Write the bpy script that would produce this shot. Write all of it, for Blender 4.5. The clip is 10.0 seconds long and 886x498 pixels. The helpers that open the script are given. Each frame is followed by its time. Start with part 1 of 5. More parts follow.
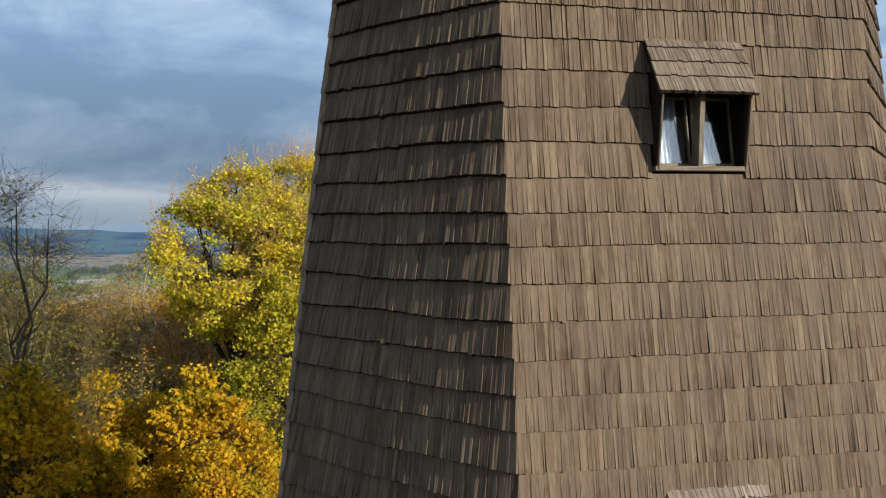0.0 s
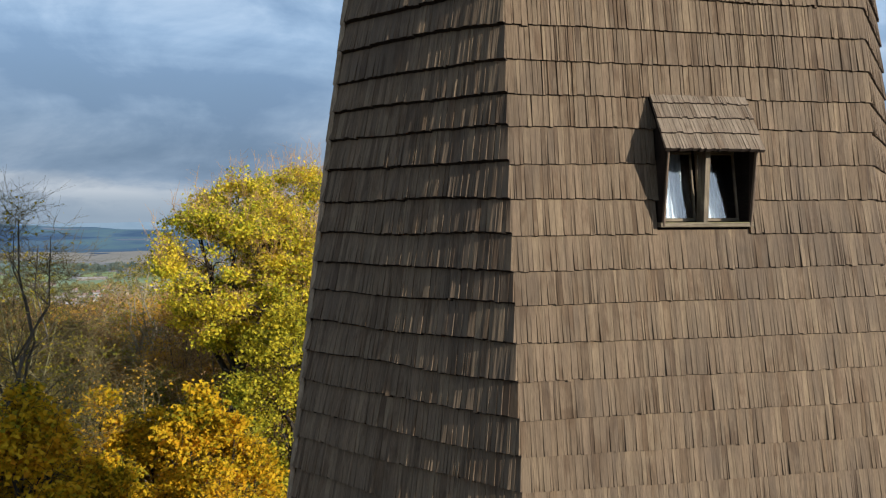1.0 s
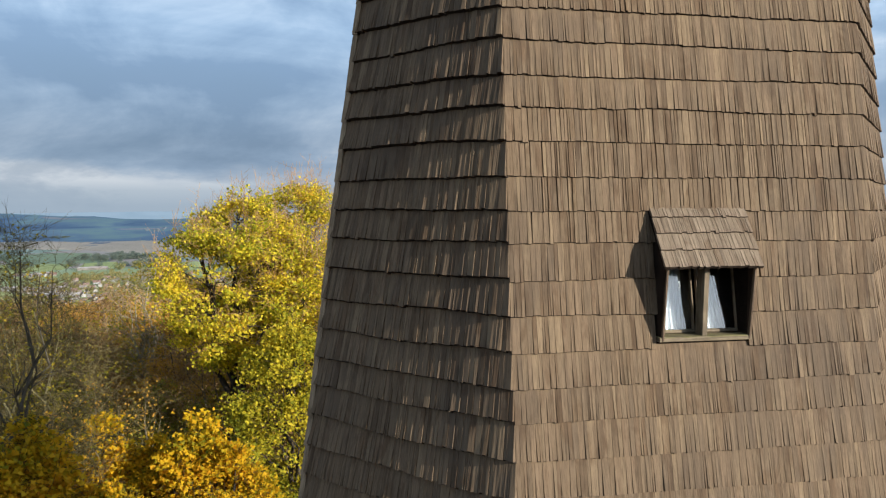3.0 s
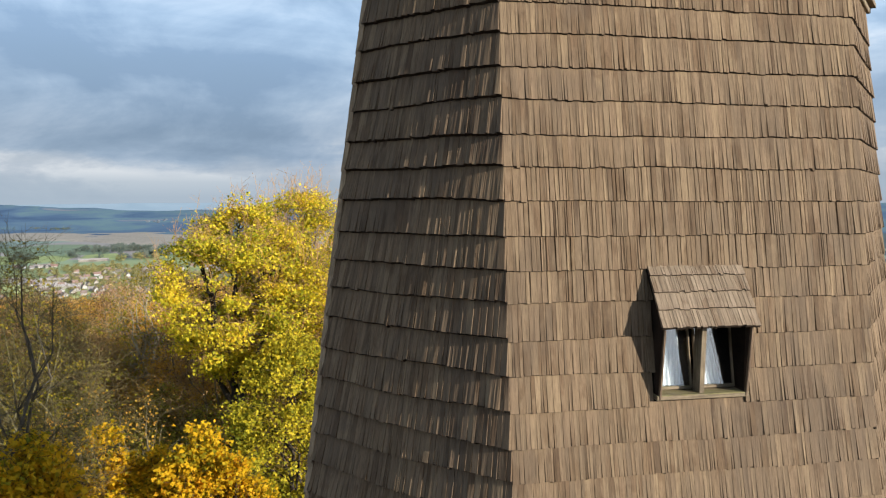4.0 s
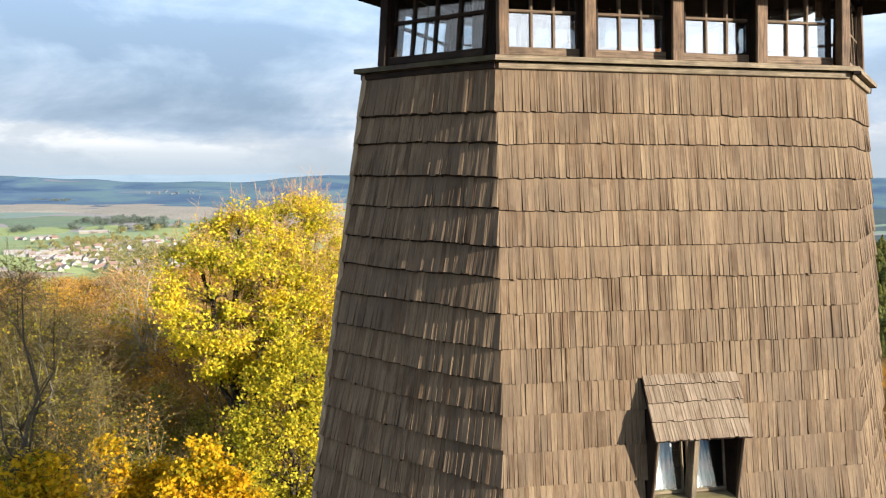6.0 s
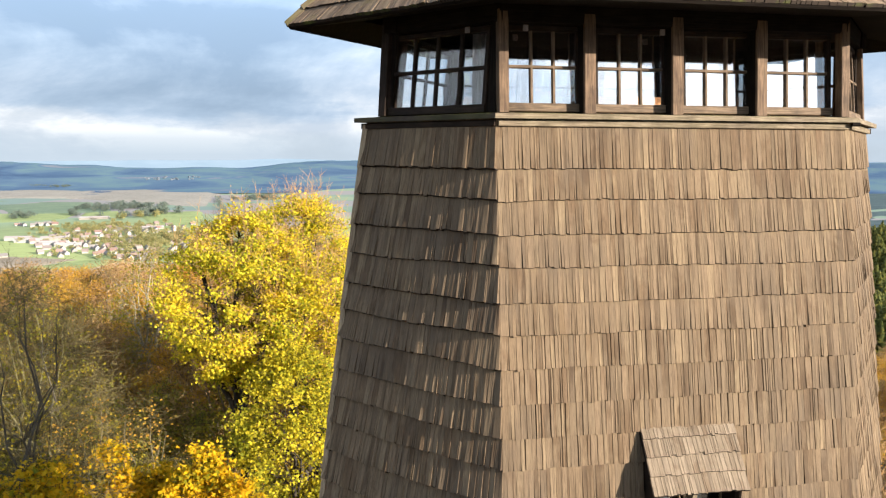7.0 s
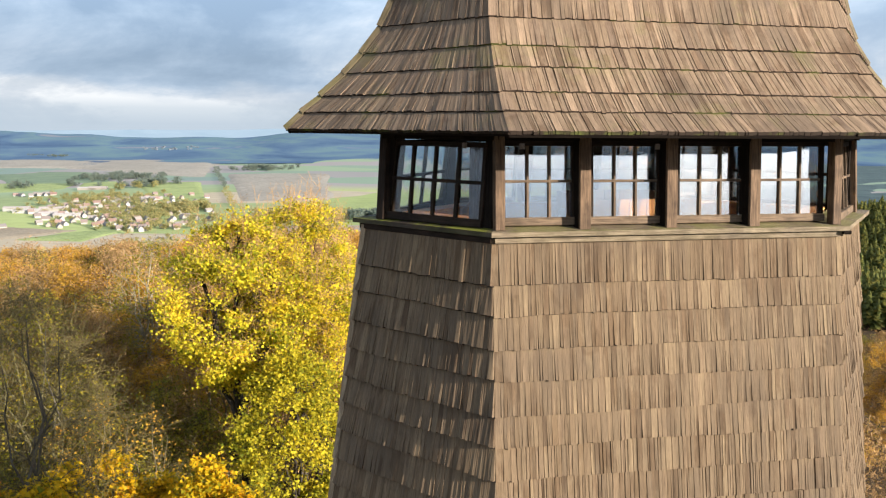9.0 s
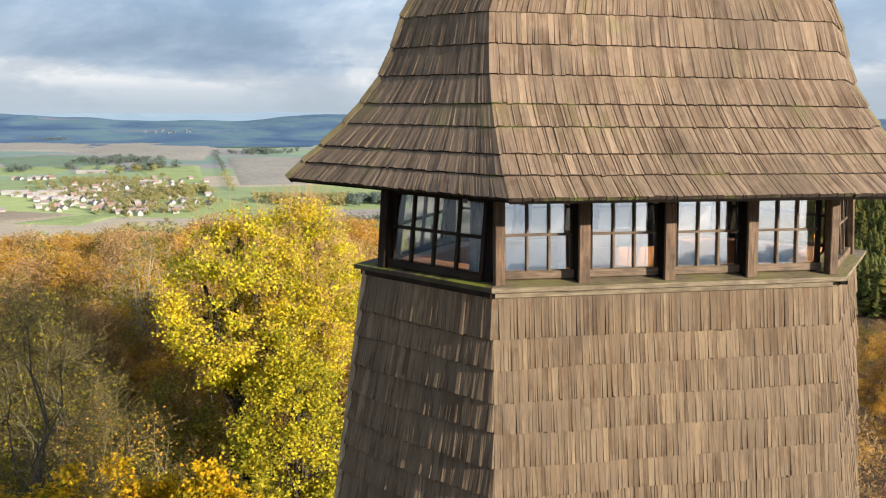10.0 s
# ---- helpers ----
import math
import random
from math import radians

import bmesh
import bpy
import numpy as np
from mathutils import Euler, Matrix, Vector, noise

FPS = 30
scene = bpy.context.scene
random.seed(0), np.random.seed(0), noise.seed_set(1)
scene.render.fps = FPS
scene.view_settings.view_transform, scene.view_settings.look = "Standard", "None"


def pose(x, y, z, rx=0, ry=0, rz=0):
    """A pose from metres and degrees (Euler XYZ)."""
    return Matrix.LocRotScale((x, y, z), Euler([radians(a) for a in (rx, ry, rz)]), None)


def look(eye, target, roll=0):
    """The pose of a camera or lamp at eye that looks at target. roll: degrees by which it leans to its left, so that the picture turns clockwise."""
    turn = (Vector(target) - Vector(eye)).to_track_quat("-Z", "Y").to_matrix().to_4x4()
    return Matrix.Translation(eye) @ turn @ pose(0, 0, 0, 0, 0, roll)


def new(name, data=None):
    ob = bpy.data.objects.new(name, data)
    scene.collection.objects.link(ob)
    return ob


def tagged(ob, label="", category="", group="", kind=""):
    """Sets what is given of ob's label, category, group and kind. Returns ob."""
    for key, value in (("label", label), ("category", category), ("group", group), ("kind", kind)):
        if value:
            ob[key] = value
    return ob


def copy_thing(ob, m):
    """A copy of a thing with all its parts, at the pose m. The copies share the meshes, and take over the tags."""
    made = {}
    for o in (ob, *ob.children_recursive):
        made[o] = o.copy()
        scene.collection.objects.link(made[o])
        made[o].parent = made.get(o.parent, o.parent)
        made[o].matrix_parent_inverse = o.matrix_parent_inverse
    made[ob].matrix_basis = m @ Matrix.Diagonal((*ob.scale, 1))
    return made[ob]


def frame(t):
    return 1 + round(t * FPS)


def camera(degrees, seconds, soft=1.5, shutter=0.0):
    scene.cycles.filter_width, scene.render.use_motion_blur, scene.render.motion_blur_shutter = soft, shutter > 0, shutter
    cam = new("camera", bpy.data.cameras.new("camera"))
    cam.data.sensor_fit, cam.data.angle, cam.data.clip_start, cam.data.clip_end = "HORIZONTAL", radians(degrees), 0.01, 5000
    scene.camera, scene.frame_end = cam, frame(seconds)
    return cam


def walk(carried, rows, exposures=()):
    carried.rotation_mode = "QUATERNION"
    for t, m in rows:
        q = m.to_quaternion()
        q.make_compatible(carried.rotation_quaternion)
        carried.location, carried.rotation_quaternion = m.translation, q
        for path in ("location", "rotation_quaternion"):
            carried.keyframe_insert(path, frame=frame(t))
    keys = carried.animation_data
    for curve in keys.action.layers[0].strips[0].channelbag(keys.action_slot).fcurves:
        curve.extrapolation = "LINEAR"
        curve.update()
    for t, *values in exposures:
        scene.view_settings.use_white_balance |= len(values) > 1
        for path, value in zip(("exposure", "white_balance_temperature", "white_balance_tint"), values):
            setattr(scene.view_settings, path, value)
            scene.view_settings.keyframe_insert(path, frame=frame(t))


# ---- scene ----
cam = camera(60.6, 10.0, soft=1.25)
PATH = [
    (0, (-0.08, 0.025, 10.348), (0.174, 2.007, 10.267), -0.3),
    (0.5, (-0.108, 0.027, 10.617), (0.146, 2.009, 10.533), -0.1),
    (1, (-0.127, 0.041, 10.890), (0.127, 2.023, 10.803), -0.2),
    (1.5, (-0.151, 0.048, 11.168), (0.103, 2.03, 11.074), -0.2),
    (2, (-0.144, 0.045, 11.450), (0.11, 2.027, 11.350), -0.2),
    (2.5, (-0.134, 0.048, 11.744), (0.12, 2.029, 11.638), -0.1),
    (4, (-0.11, 0.047, 12.680), (0.141, 2.027, 12.545), 0.0),
    (4.5, (-0.101, 0.05, 12.996), (0.15, 2.029, 12.845), 0.1),
    (5, (-0.089, 0.073, 13.319), (0.161, 2.05, 13.151), 0.2),
    (5.5, (-0.067, 0.096, 13.642), (0.182, 2.071, 13.456), 0.3),
    (7, (-0.071, 0.139, 14.658), (0.177, 2.108, 14.413), 0.2),
    (7.5, (-0.068, 0.158, 14.983), (0.18, 2.125, 14.722), 0.3),
    (8, (-0.06, 0.163, 15.330), (0.187, 2.128, 15.048), 0.3),
    (8.5, (-0.062, 0.16, 15.675), (0.187, 2.122, 15.375), 0.4),
    (9, (-0.048, 0.193, 16.047), (0.201, 2.151, 15.726), 0.4),
    (9.5, (-0.036, 0.214, 16.393), (0.212, 2.169, 16.050), 0.5),
    (10, (-0.06, 0.237, 16.734), (0.19, 2.188, 16.371), 0.5),
]
walk(cam, [(t, look(eye, target, roll)) for t, eye, target, roll in PATH],
     [(0.0, 0.42, 5850, 8), (2.5, 0.61, 5950, 8), (4.0, 0.81, 6200, 9), (5.0, 1.10, 6400, 10), (7.0, 1.40, 6450, 10), (9.0, 1.23, 6450, 10), (10.0, 1.08, 6450, 10)])

# ---- world, sun, exposure ----
YAW = 3.0                                   # the tower's front is turned this many degrees
TOWER = (3.03, 10.49, 0.0)
sun_local = Vector((0.705, -0.709, 0.27)).normalized()
sun_dir = Matrix.Rotation(radians(YAW), 3, "Z") @ sun_local
sun_elev = math.asin(sun_dir.z)
sun_azim = math.atan2(sun_dir.x, sun_dir.y)


def node(nt, kind, **values):
    n = nt.nodes.new(kind)
    for k, v in values.items():
        k2 = k.replace("_", " ")
        if k2 in n.inputs:
            n.inputs[k2].default_value = v
    return n


def link(nt, a, b):
    nt.links.new(a, b)


def math_node(nt, op, a, b=None):
    n = nt.nodes.new("ShaderNodeMath")
    n.operation = op
    for i, v in enumerate((a, b)):
        if v is None:
            continue
        if hasattr(v, "is_linked"):
            link(nt, v, n.inputs[i])
        else:
            n.inputs[i].default_value = v
    return n.outputs[0]


def ramp(nt, fac, stops, mode="LINEAR"):
    n = nt.nodes.new("ShaderNodeValToRGB")
    n.color_ramp.interpolation = mode
    els = n.color_ramp.elements
    while len(els) < len(stops):
        els.new(0.5)
    for e, (p, c) in zip(els, stops):
        e.position = p
        e.color = (*c, 1) if len(c) == 3 else c
    link(nt, fac, n.inputs[0])
    return n.outputs[0]


def mix(nt, fac, a, b, blend="MIX"):
    n = nt.nodes.new("ShaderNodeMix")
    n.data_type, n.blend_type = "RGBA", blend
    for sock, v in ((n.inputs[0], fac), (n.inputs[6], a), (n.inputs[7], b)):
        if hasattr(v, "is_linked"):
            link(nt, v, sock)
        elif isinstance(v, (int, float)):
            sock.default_value = v
        else:
            sock.default_value = (*v, 1)
    return n.outputs[2]


def noise_tex(nt, vec, scale, detail=4.0, rough=0.55, dist=0.0):
    n = node(nt, "ShaderNodeTexNoise", Scale=scale, Detail=detail, Roughness=rough, Distortion=dist)
    if vec is not None:
        link(nt, vec, n.inputs["Vector"])
    return n.outputs[0]


def mapping(nt, vec, scale=(1, 1, 1), loc=(0, 0, 0), rot=(0, 0, 0)):
    n = nt.nodes.new("ShaderNodeMapping")
    n.inputs["Scale"].default_value, n.inputs["Location"].default_value = scale, loc
    n.inputs["Rotation"].default_value = rot
    link(nt, vec, n.inputs[0])
    return n.outputs[0]


world = bpy.data.worlds.new("sky")
scene.world = world
world.use_nodes = True
wt = world.node_tree
wt.nodes.clear()
sky = wt.nodes.new("ShaderNodeTexSky")
sky.sky_type, sky.sun_disc = "NISHITA", False
sky.sun_elevation, sky.sun_rotation = sun_elev, sun_azim
gen = wt.nodes.new("ShaderNodeTexCoord").outputs["Generated"]
sep = wt.nodes.new("ShaderNodeSeparateXYZ")
link(wt, gen, sep.inputs[0])
up = math_node(wt, "ADD", math_node(wt, "MAXIMUM", sep.outputs[2], 0.0), 0.17)
plane = wt.nodes.new("ShaderNodeCombineXYZ")
link(wt, math_node(wt, "DIVIDE", sep.outputs[0], up), plane.inputs[0])
link(wt, math_node(wt, "DIVIDE", sep.outputs[1], up), plane.inputs[1])
big = noise_tex(wt, mapping(wt, plane.outputs[0], (0.42, 0.62, 1), (3.1, 1.7, 0)), 1.0, 7, 0.55, 0.6)
fine = noise_tex(wt, mapping(wt, gen, (4.2, 4.2, 9.0), (1.3, 5.2, 2)), 1.0, 9, 0.6, 0.4)
both = math_node(wt, "ADD", math_node(wt, "MULTIPLY", big, 0.5), math_node(wt, "MULTIPLY", fine, 0.5))
cloud = ramp(wt, both, [(0.40, (0.305, 0.435, 0.625)), (0.47, (0.415, 0.555, 0.74)), (0.525, (0.55, 0.68, 0.845)), (0.58, (0.81, 0.88, 0.97))])
# thinner, lighter cloud some way up the sky
lift = ramp(wt, sep.outputs[2], [(0.08, (0.5, 0.5, 0.5)), (0.22, (0.86, 0.85, 0.83)), (0.4, (0.76, 0.75, 0.74)), (0.7, (0.56, 0.56, 0.56))])
cloud = mix(wt, 1.0, mix(wt, 1.0, cloud, lift, "MULTIPLY"), (2.0, 2.0, 2.0), "MULTIPLY")
# the gap of bright cloud that runs round the sky low over the horizon
wob = math_node(wt, "MULTIPLY", math_node(wt, "SUBTRACT", noise_tex(wt, mapping(wt, gen, (2.2, 2.2, 7), (0.4, 0.9, 0)), 1.6, 6, 0.6), 0.5), 0.085)
low = math_node(wt, "ADD", sep.outputs[2], wob)
band = ramp(wt, low, [(0.0, (0.9, 0.9, 0.9)), (0.042, (0.98, 0.98, 0.98)), (0.056, (0.12, 0.12, 0.12)), (0.12, (0.08, 0.08, 0.08)), (0.2, (0, 0, 0))])
bright = ramp(wt, fine, [(0.38, (0.62, 0.71, 0.83)), (0.48, (0.78, 0.84, 0.92)), (0.56, (1.10, 1.12, 1.14))])
clouds = mix(wt, band, cloud, bright)
veil = ramp(wt, sep.outputs[2], [(0.0, (0.9, 0.9, 0.9)), (0.020, (0.6, 0.6, 0.6)), (0.032, (0.08, 0.08, 0.08)), (0.05, (0, 0, 0))])
clouds = mix(wt, veil, clouds, (0.58, 0.69, 0.80))
blue = node(wt, "ShaderNodeVectorMath")
blue.operation = "SCALE"
link(wt, sky.outputs[0], blue.inputs[0])
blue.inputs["Scale"].default_value = 0.10
cover = ramp(wt, both, [(0.30, (0.82, 0.82, 0.82)), (0.5, (0.96, 0.96, 0.96))])
# thin cloud lit through from behind, round the veiled sun
toward = wt.nodes.new("ShaderNodeVectorMath")
toward.operation = "DOT_PRODUCT"
link(wt, gen, toward.inputs[0])
toward.inputs[1].default_value = sun_dir
facing = math_node(wt, "MAXIMUM", toward.outputs["Value"], 0.0)
halo = math_node(wt, "ADD", math_node(wt, "MULTIPLY", math_node(wt, "POWER", facing, 26.0), 1.2), math_node(wt, "MULTIPLY", math_node(wt, "POWER", facing, 2.5), math_node(wt, "MULTIPLY", fine, 0.4)))
glow = wt.nodes.new("ShaderNodeVectorMath")
glow.operation = "SCALE"
glow.inputs[0].default_value = (1.0, 0.95, 0.88)
link(wt, halo, glow.inputs["Scale"])
lit = wt.nodes.new("ShaderNodeVectorMath")
link(wt, mix(wt, cover, blue.outputs[0], clouds), lit.inputs[0])
link(wt, glow.outputs[0], lit.inputs[1])
bg = wt.nodes.new("ShaderNodeBackground")
link(wt, lit.outputs[0], bg.inputs[0])
bg.inputs[1].default_value = 0.40
link(wt, bg.outputs[0], wt.nodes.new("ShaderNodeOutputWorld").inputs[0])

sun_data = bpy.data.lights.new("sun", "SUN")
sun_data.energy, sun_data.angle, sun_data.color = 5.0, radians(0.8), (1.0, 0.895, 0.745)
sun = new("sun", sun_data)
sun.matrix_world = look(sun_dir * 60, (0, 0, 0))


# ---- materials ----
def material(name):
    m = bpy.data.materials.new(name)
    m.use_nodes = True
    nt = m.node_tree
    nt.nodes.clear()
    out = nt.nodes.new("ShaderNodeOutputMaterial")
    bsdf = nt.nodes.new("ShaderNodeBsdfPrincipled")
    link(nt, bsdf.outputs[0], out.inputs[0])
    return m, nt, bsdf, out


def bump(nt, bsdf, height, strength, dist=0.01):
    b = node(nt, "ShaderNodeBump", Strength=strength, Distance=dist)
    link(nt, height, b.inputs["Height"])
    link(nt, b.outputs[0], bsdf.inputs["Normal"])


def piece_random(nt):
    """A number for each piece, be it an object or an island of a joined mesh."""
    a = nt.nodes.new("ShaderNodeObjectInfo").outputs["Random"]
    b = nt.nodes.new("ShaderNodeNewGeometry").outputs["Random Per Island"]
    return math_node(nt, "FRACT", math_node(nt, "ADD", a, b))


def shingle_material(name, tones, moss=0.0):
    m, nt, bsdf, out = material(name)
    uv = nt.nodes.new("ShaderNodeTexCoord").outputs["UV"]
    pos = nt.nodes.new("ShaderNodeNewGeometry").outputs["Position"]
    r = piece_random(nt)
    shift = nt.nodes.new("ShaderNodeCombineXYZ")
    link(nt, math_node(nt, "MULTIPLY", r, 37.0), shift.inputs[0])
    link(nt, math_node(nt, "MULTIPLY", r, 11.0), shift.inputs[1])
    add = nt.nodes.new("ShaderNodeVectorMath")
    link(nt, uv, add.inputs[0])
    link(nt, shift.outputs[0], add.inputs[1])
    grain = noise_tex(nt, mapping(nt, add.outputs[0], (170, 7, 1)), 1.0, 5, 0.65, 0.4)
    streak = noise_tex(nt, mapping(nt, add.outputs[0], (38, 1.6, 1)), 1.0, 4, 0.6, 0.3)
    tone = ramp(nt, r, [(i / (len(tones) - 1), c) for i, c in enumerate(tones)])
    n = mix(nt, 1.0, tone, ramp(nt, streak, [(0.28, (0.55, 0.53, 0.53)), (0.5, (0.98, 0.98, 0.98)), (0.72, (1.0, 1.0, 1.0))]), "MULTIPLY")
    n = mix(nt, 1.0, n, ramp(nt, grain, [(0.30, (0.50, 0.47, 0.45)), (0.47, (0.88, 0.88, 0.88)), (0.62, (1.08, 1.08, 1.08))]), "MULTIPLY")
    stain = noise_tex(nt, mapping(nt, pos, (1.1, 1.1, 0.55)), 1.0, 5, 0.6, 0.6)
    n = mix(nt, ramp(nt, stain, [(0.50, (0, 0, 0)), (0.64, (0.55, 0.55, 0.55))]), n, (0.085, 0.062, 0.044))
    cluster = noise_tex(nt, mapping(nt, pos, (4.5, 4.5, 1.9), (3, 7, 1)), 1.0, 3, 0.6, 0.8)
    mixed = math_node(nt, "ADD", cluster, math_node(nt, "MULTIPLY", math_node(nt, "FRACT", math_node(nt, "MULTIPLY", r, 7.31)), 0.36))
    n = mix(nt, 1.0, n, ramp(nt, mixed, [(0.48, (0.74, 0.69, 0.65)), (0.60, (0.96, 0.96, 0.96)), (0.85, (1.05, 1.05, 1.05))]), "MULTIPLY")
    if moss:
        green = noise_tex(nt, mapping(nt, pos, (2.3, 2.3, 2.3)), 1.0, 6, 0.65)
        n = mix(nt, ramp(nt, green, [(0.56, (0, 0, 0)), (0.75, (moss, moss, moss))]), n, (0.16, 0.17, 0.04))
    sepv = nt.nodes.new("ShaderNodeSeparateXYZ")
    link(nt, uv, sepv.inputs[0])
    butt = (0.030, 0.020, 0.014)            # end grain, blackened to paint the shade line under a course, mossy in places
    if moss:
        butt = mix(nt, ramp(nt, green, [(0.52, (0, 0, 0)), (0.66, (0.6, 0.6, 0.6))]), butt, (0.13, 0.16, 0.03))
    n = mix(nt, math_node(nt, "LESS_THAN", sepv.outputs[1], -0.0005), n, butt)
    link(nt, n, bsdf.inputs["Base Color"])
    bsdf.inputs["Roughness"].default_value = 0.82
    bsdf.inputs["Specular IOR Level"].default_value = 0.25
    h = math_node(nt, "ADD", math_node(nt, "MULTIPLY", grain, 0.5), math_node(nt, "MULTIPLY", streak, 0.8))
    bump(nt, bsdf, h, 0.55, 0.006)
    return m


def timber_material(name, dark, light, rough=0.75, moss=0.0, sheen=0.3):
    """Sawn timber: the grain runs along v."""
    m, nt, bsdf, out = material(name)
    uv = nt.nodes.new("ShaderNodeTexCoord").outputs["UV"]
    pos = nt.nodes.new("ShaderNodeNewGeometry").outputs["Position"]
    r = piece_random(nt)
    shift = nt.nodes.new("ShaderNodeCombineXYZ")
    link(nt, math_node(nt, "MULTIPLY", r, 23.0), shift.inputs[0])
    add = nt.nodes.new("ShaderNodeVectorMath")
    link(nt, uv, add.inputs[0])
    link(nt, shift.outputs[0], add.inputs[1])
    grain = noise_tex(nt, mapping(nt, add.outputs[0], (70, 3.5, 1)), 1.0, 6, 0.65, 0.6)
    col = ramp(nt, grain, [(0.36, dark), (0.63, light)])
    worn = noise_tex(nt, mapping(nt, pos, (4, 4, 4)), 1.0, 5, 0.6)
    col = mix(nt, ramp(nt, worn, [(0.42, (0, 0, 0)), (0.66, (0.62, 0.62, 0.62))]), col, tuple(0.55 * a for a in dark))
    if moss:
        green = noise_tex(nt, mapping(nt, pos, (3, 3, 3), (4, 1, 0)), 1.0, 5, 0.65)
        sepn = nt.nodes.new("ShaderNodeSeparateXYZ")          # moss grows on what lies level
        link(nt, nt.nodes.new("ShaderNodeNewGeometry").outputs["Normal"], sepn.inputs[0])
        level = ramp(nt, sepn.outputs[2], [(0.3, (0.12, 0.12, 0.12)), (0.75, (1, 1, 1))])
        col = mix(nt, mix(nt, 1.0, ramp(nt, green, [(0.40, (0, 0, 0)), (0.54, (moss, moss, moss))]), level, "MULTIPLY"), col, (0.23, 0.25, 0.03))
    link(nt, col, bsdf.inputs["Base Color"])
    bsdf.inputs["Roughness"].default_value = rough
    bsdf.inputs["Specular IOR Level"].default_value = sheen
    bump(nt, bsdf, grain, 0.4, 0.004)
    return m


def leaf_material(name, tones):
    m, nt, bsdf, out = material(name)
    r = piece_random(nt)
    pos = nt.nodes.new("ShaderNodeNewGeometry").outputs["Position"]
    blotch = noise_tex(nt, mapping(nt, pos, (0.7, 0.7, 0.8)), 1.0, 4, 0.65)
    f = math_node(nt, "ADD", math_node(nt, "MULTIPLY", r, 0.34), math_node(nt, "MULTIPLY", blotch, 0.66))
    col = ramp(nt, f, [(0.22 + 0.56 * i / (len(tones) - 1), c) for i, c in enumerate(tones)])
    link(nt, col, bsdf.inputs["Base Color"])
    bsdf.inputs["Roughness"].default_value = 0.6
    bsdf.inputs["Specular IOR Level"].default_value = 0.12
    tr = nt.nodes.new("ShaderNodeBsdfTranslucent")
    link(nt, col, tr.inputs[0])
    ms = nt.nodes.new("ShaderNodeMixShader")
    ms.inputs[0].default_value = 0.48
    link(nt, bsdf.outputs[0], ms.inputs[1])
    link(nt, tr.outputs[0], ms.inputs[2])
    link(nt, ms.outputs[0], out.inputs[0])
    return m


def mottled_material(name, dark, light, scale, rough=0.9):
    m, nt, bsdf, out = material(name)
    pos = nt.nodes.new("ShaderNodeNewGeometry").outputs["Position"]
    a = noise_tex(nt, mapping(nt, pos, (scale, scale, scale * 0.35)), 1.0, 6, 0.65, 0.4)
    b = noise_tex(nt, mapping(nt, pos, (scale * 9,) * 3), 1.0, 3, 0.6)
    col = mix(nt, 1.0, ramp(nt, a, [(0.32, dark), (0.68, light)]), ramp(nt, b, [(0.3, (0.7, 0.7, 0.7)), (0.6, (1, 1, 1))]), "MULTIPLY")
    link(nt, col, bsdf.inputs["Base Color"])
    bsdf.inputs["Roughness"].default_value = rough
    bsdf.inputs["Specular IOR Level"].default_value = 0.2
    bump(nt, bsdf, b, 0.4, 0.02)
    return m


def glass_material(name, coat=0.0, gloss=3.4):
    m, nt, bsdf, out = material(name)
    pos = nt.nodes.new("ShaderNodeNewGeometry").outputs["Position"]
    bsdf.inputs["Base Color"].default_value = (0.93, 0.96, 0.97, 1)
    bsdf.inputs["Transmission Weight"].default_value = 1.0
    bsdf.inputs["Roughness"].default_value = 0.015
    bsdf.inputs["IOR"].default_value = 1.52
    bsdf.inputs["Coat Weight"].default_value = coat
    bsdf.inputs["Coat IOR"].default_value = gloss
    bsdf.inputs["Coat Roughness"].default_value = 0.03
    bump(nt, bsdf, noise_tex(nt, mapping(nt, pos, (5, 5, 2.2)), 1.0, 3, 0.5), 0.22, 0.01)
    return m


M_WALL = shingle_material("weathered_shingle", [(0.129, 0.088, 0.053), (0.168, 0.116, 0.070), (0.190, 0.132, 0.082), (0.150, 0.106, 0.066), (0.220, 0.157, 0.095), (0.136, 0.096, 0.061), (0.179, 0.125, 0.076)])
M_ROOF = shingle_material("mossy_roof_shingle", [(0.154, 0.105, 0.069), (0.211, 0.146, 0.095), (0.242, 0.168, 0.111), (0.186, 0.132, 0.089), (0.284, 0.198, 0.132), (0.172, 0.119, 0.083), (0.225, 0.154, 0.101)], moss=0.35)
M_NEW = shingle_material("newer_pale_shingle", [(0.24, 0.185, 0.135), (0.30, 0.235, 0.175), (0.27, 0.21, 0.155), (0.33, 0.26, 0.19)])
M_BLEACHED = shingle_material("bleached_shingle", [(0.172, 0.128, 0.088), (0.215, 0.163, 0.114), (0.240, 0.184, 0.132), (0.190, 0.145, 0.102)])
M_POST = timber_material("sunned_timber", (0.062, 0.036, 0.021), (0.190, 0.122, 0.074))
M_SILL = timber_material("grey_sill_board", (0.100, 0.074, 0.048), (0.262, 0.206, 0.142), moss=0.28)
# paler than the walls, to paint the light on the corner's shingle ends
M_EDGE = timber_material("lit_edge_board", (0.22, 0.16, 0.10), (0.40, 0.31, 0.21))
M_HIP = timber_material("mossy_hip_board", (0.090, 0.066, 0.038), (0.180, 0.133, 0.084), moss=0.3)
# near-black: paints shade under eaves, in reveals and rooms, besides boarding and peg
M_DARK = timber_material("black_shade_timber", (0.008, 0.006, 0.005), (0.019, 0.014, 0.011), rough=0.9, sheen=0.08)
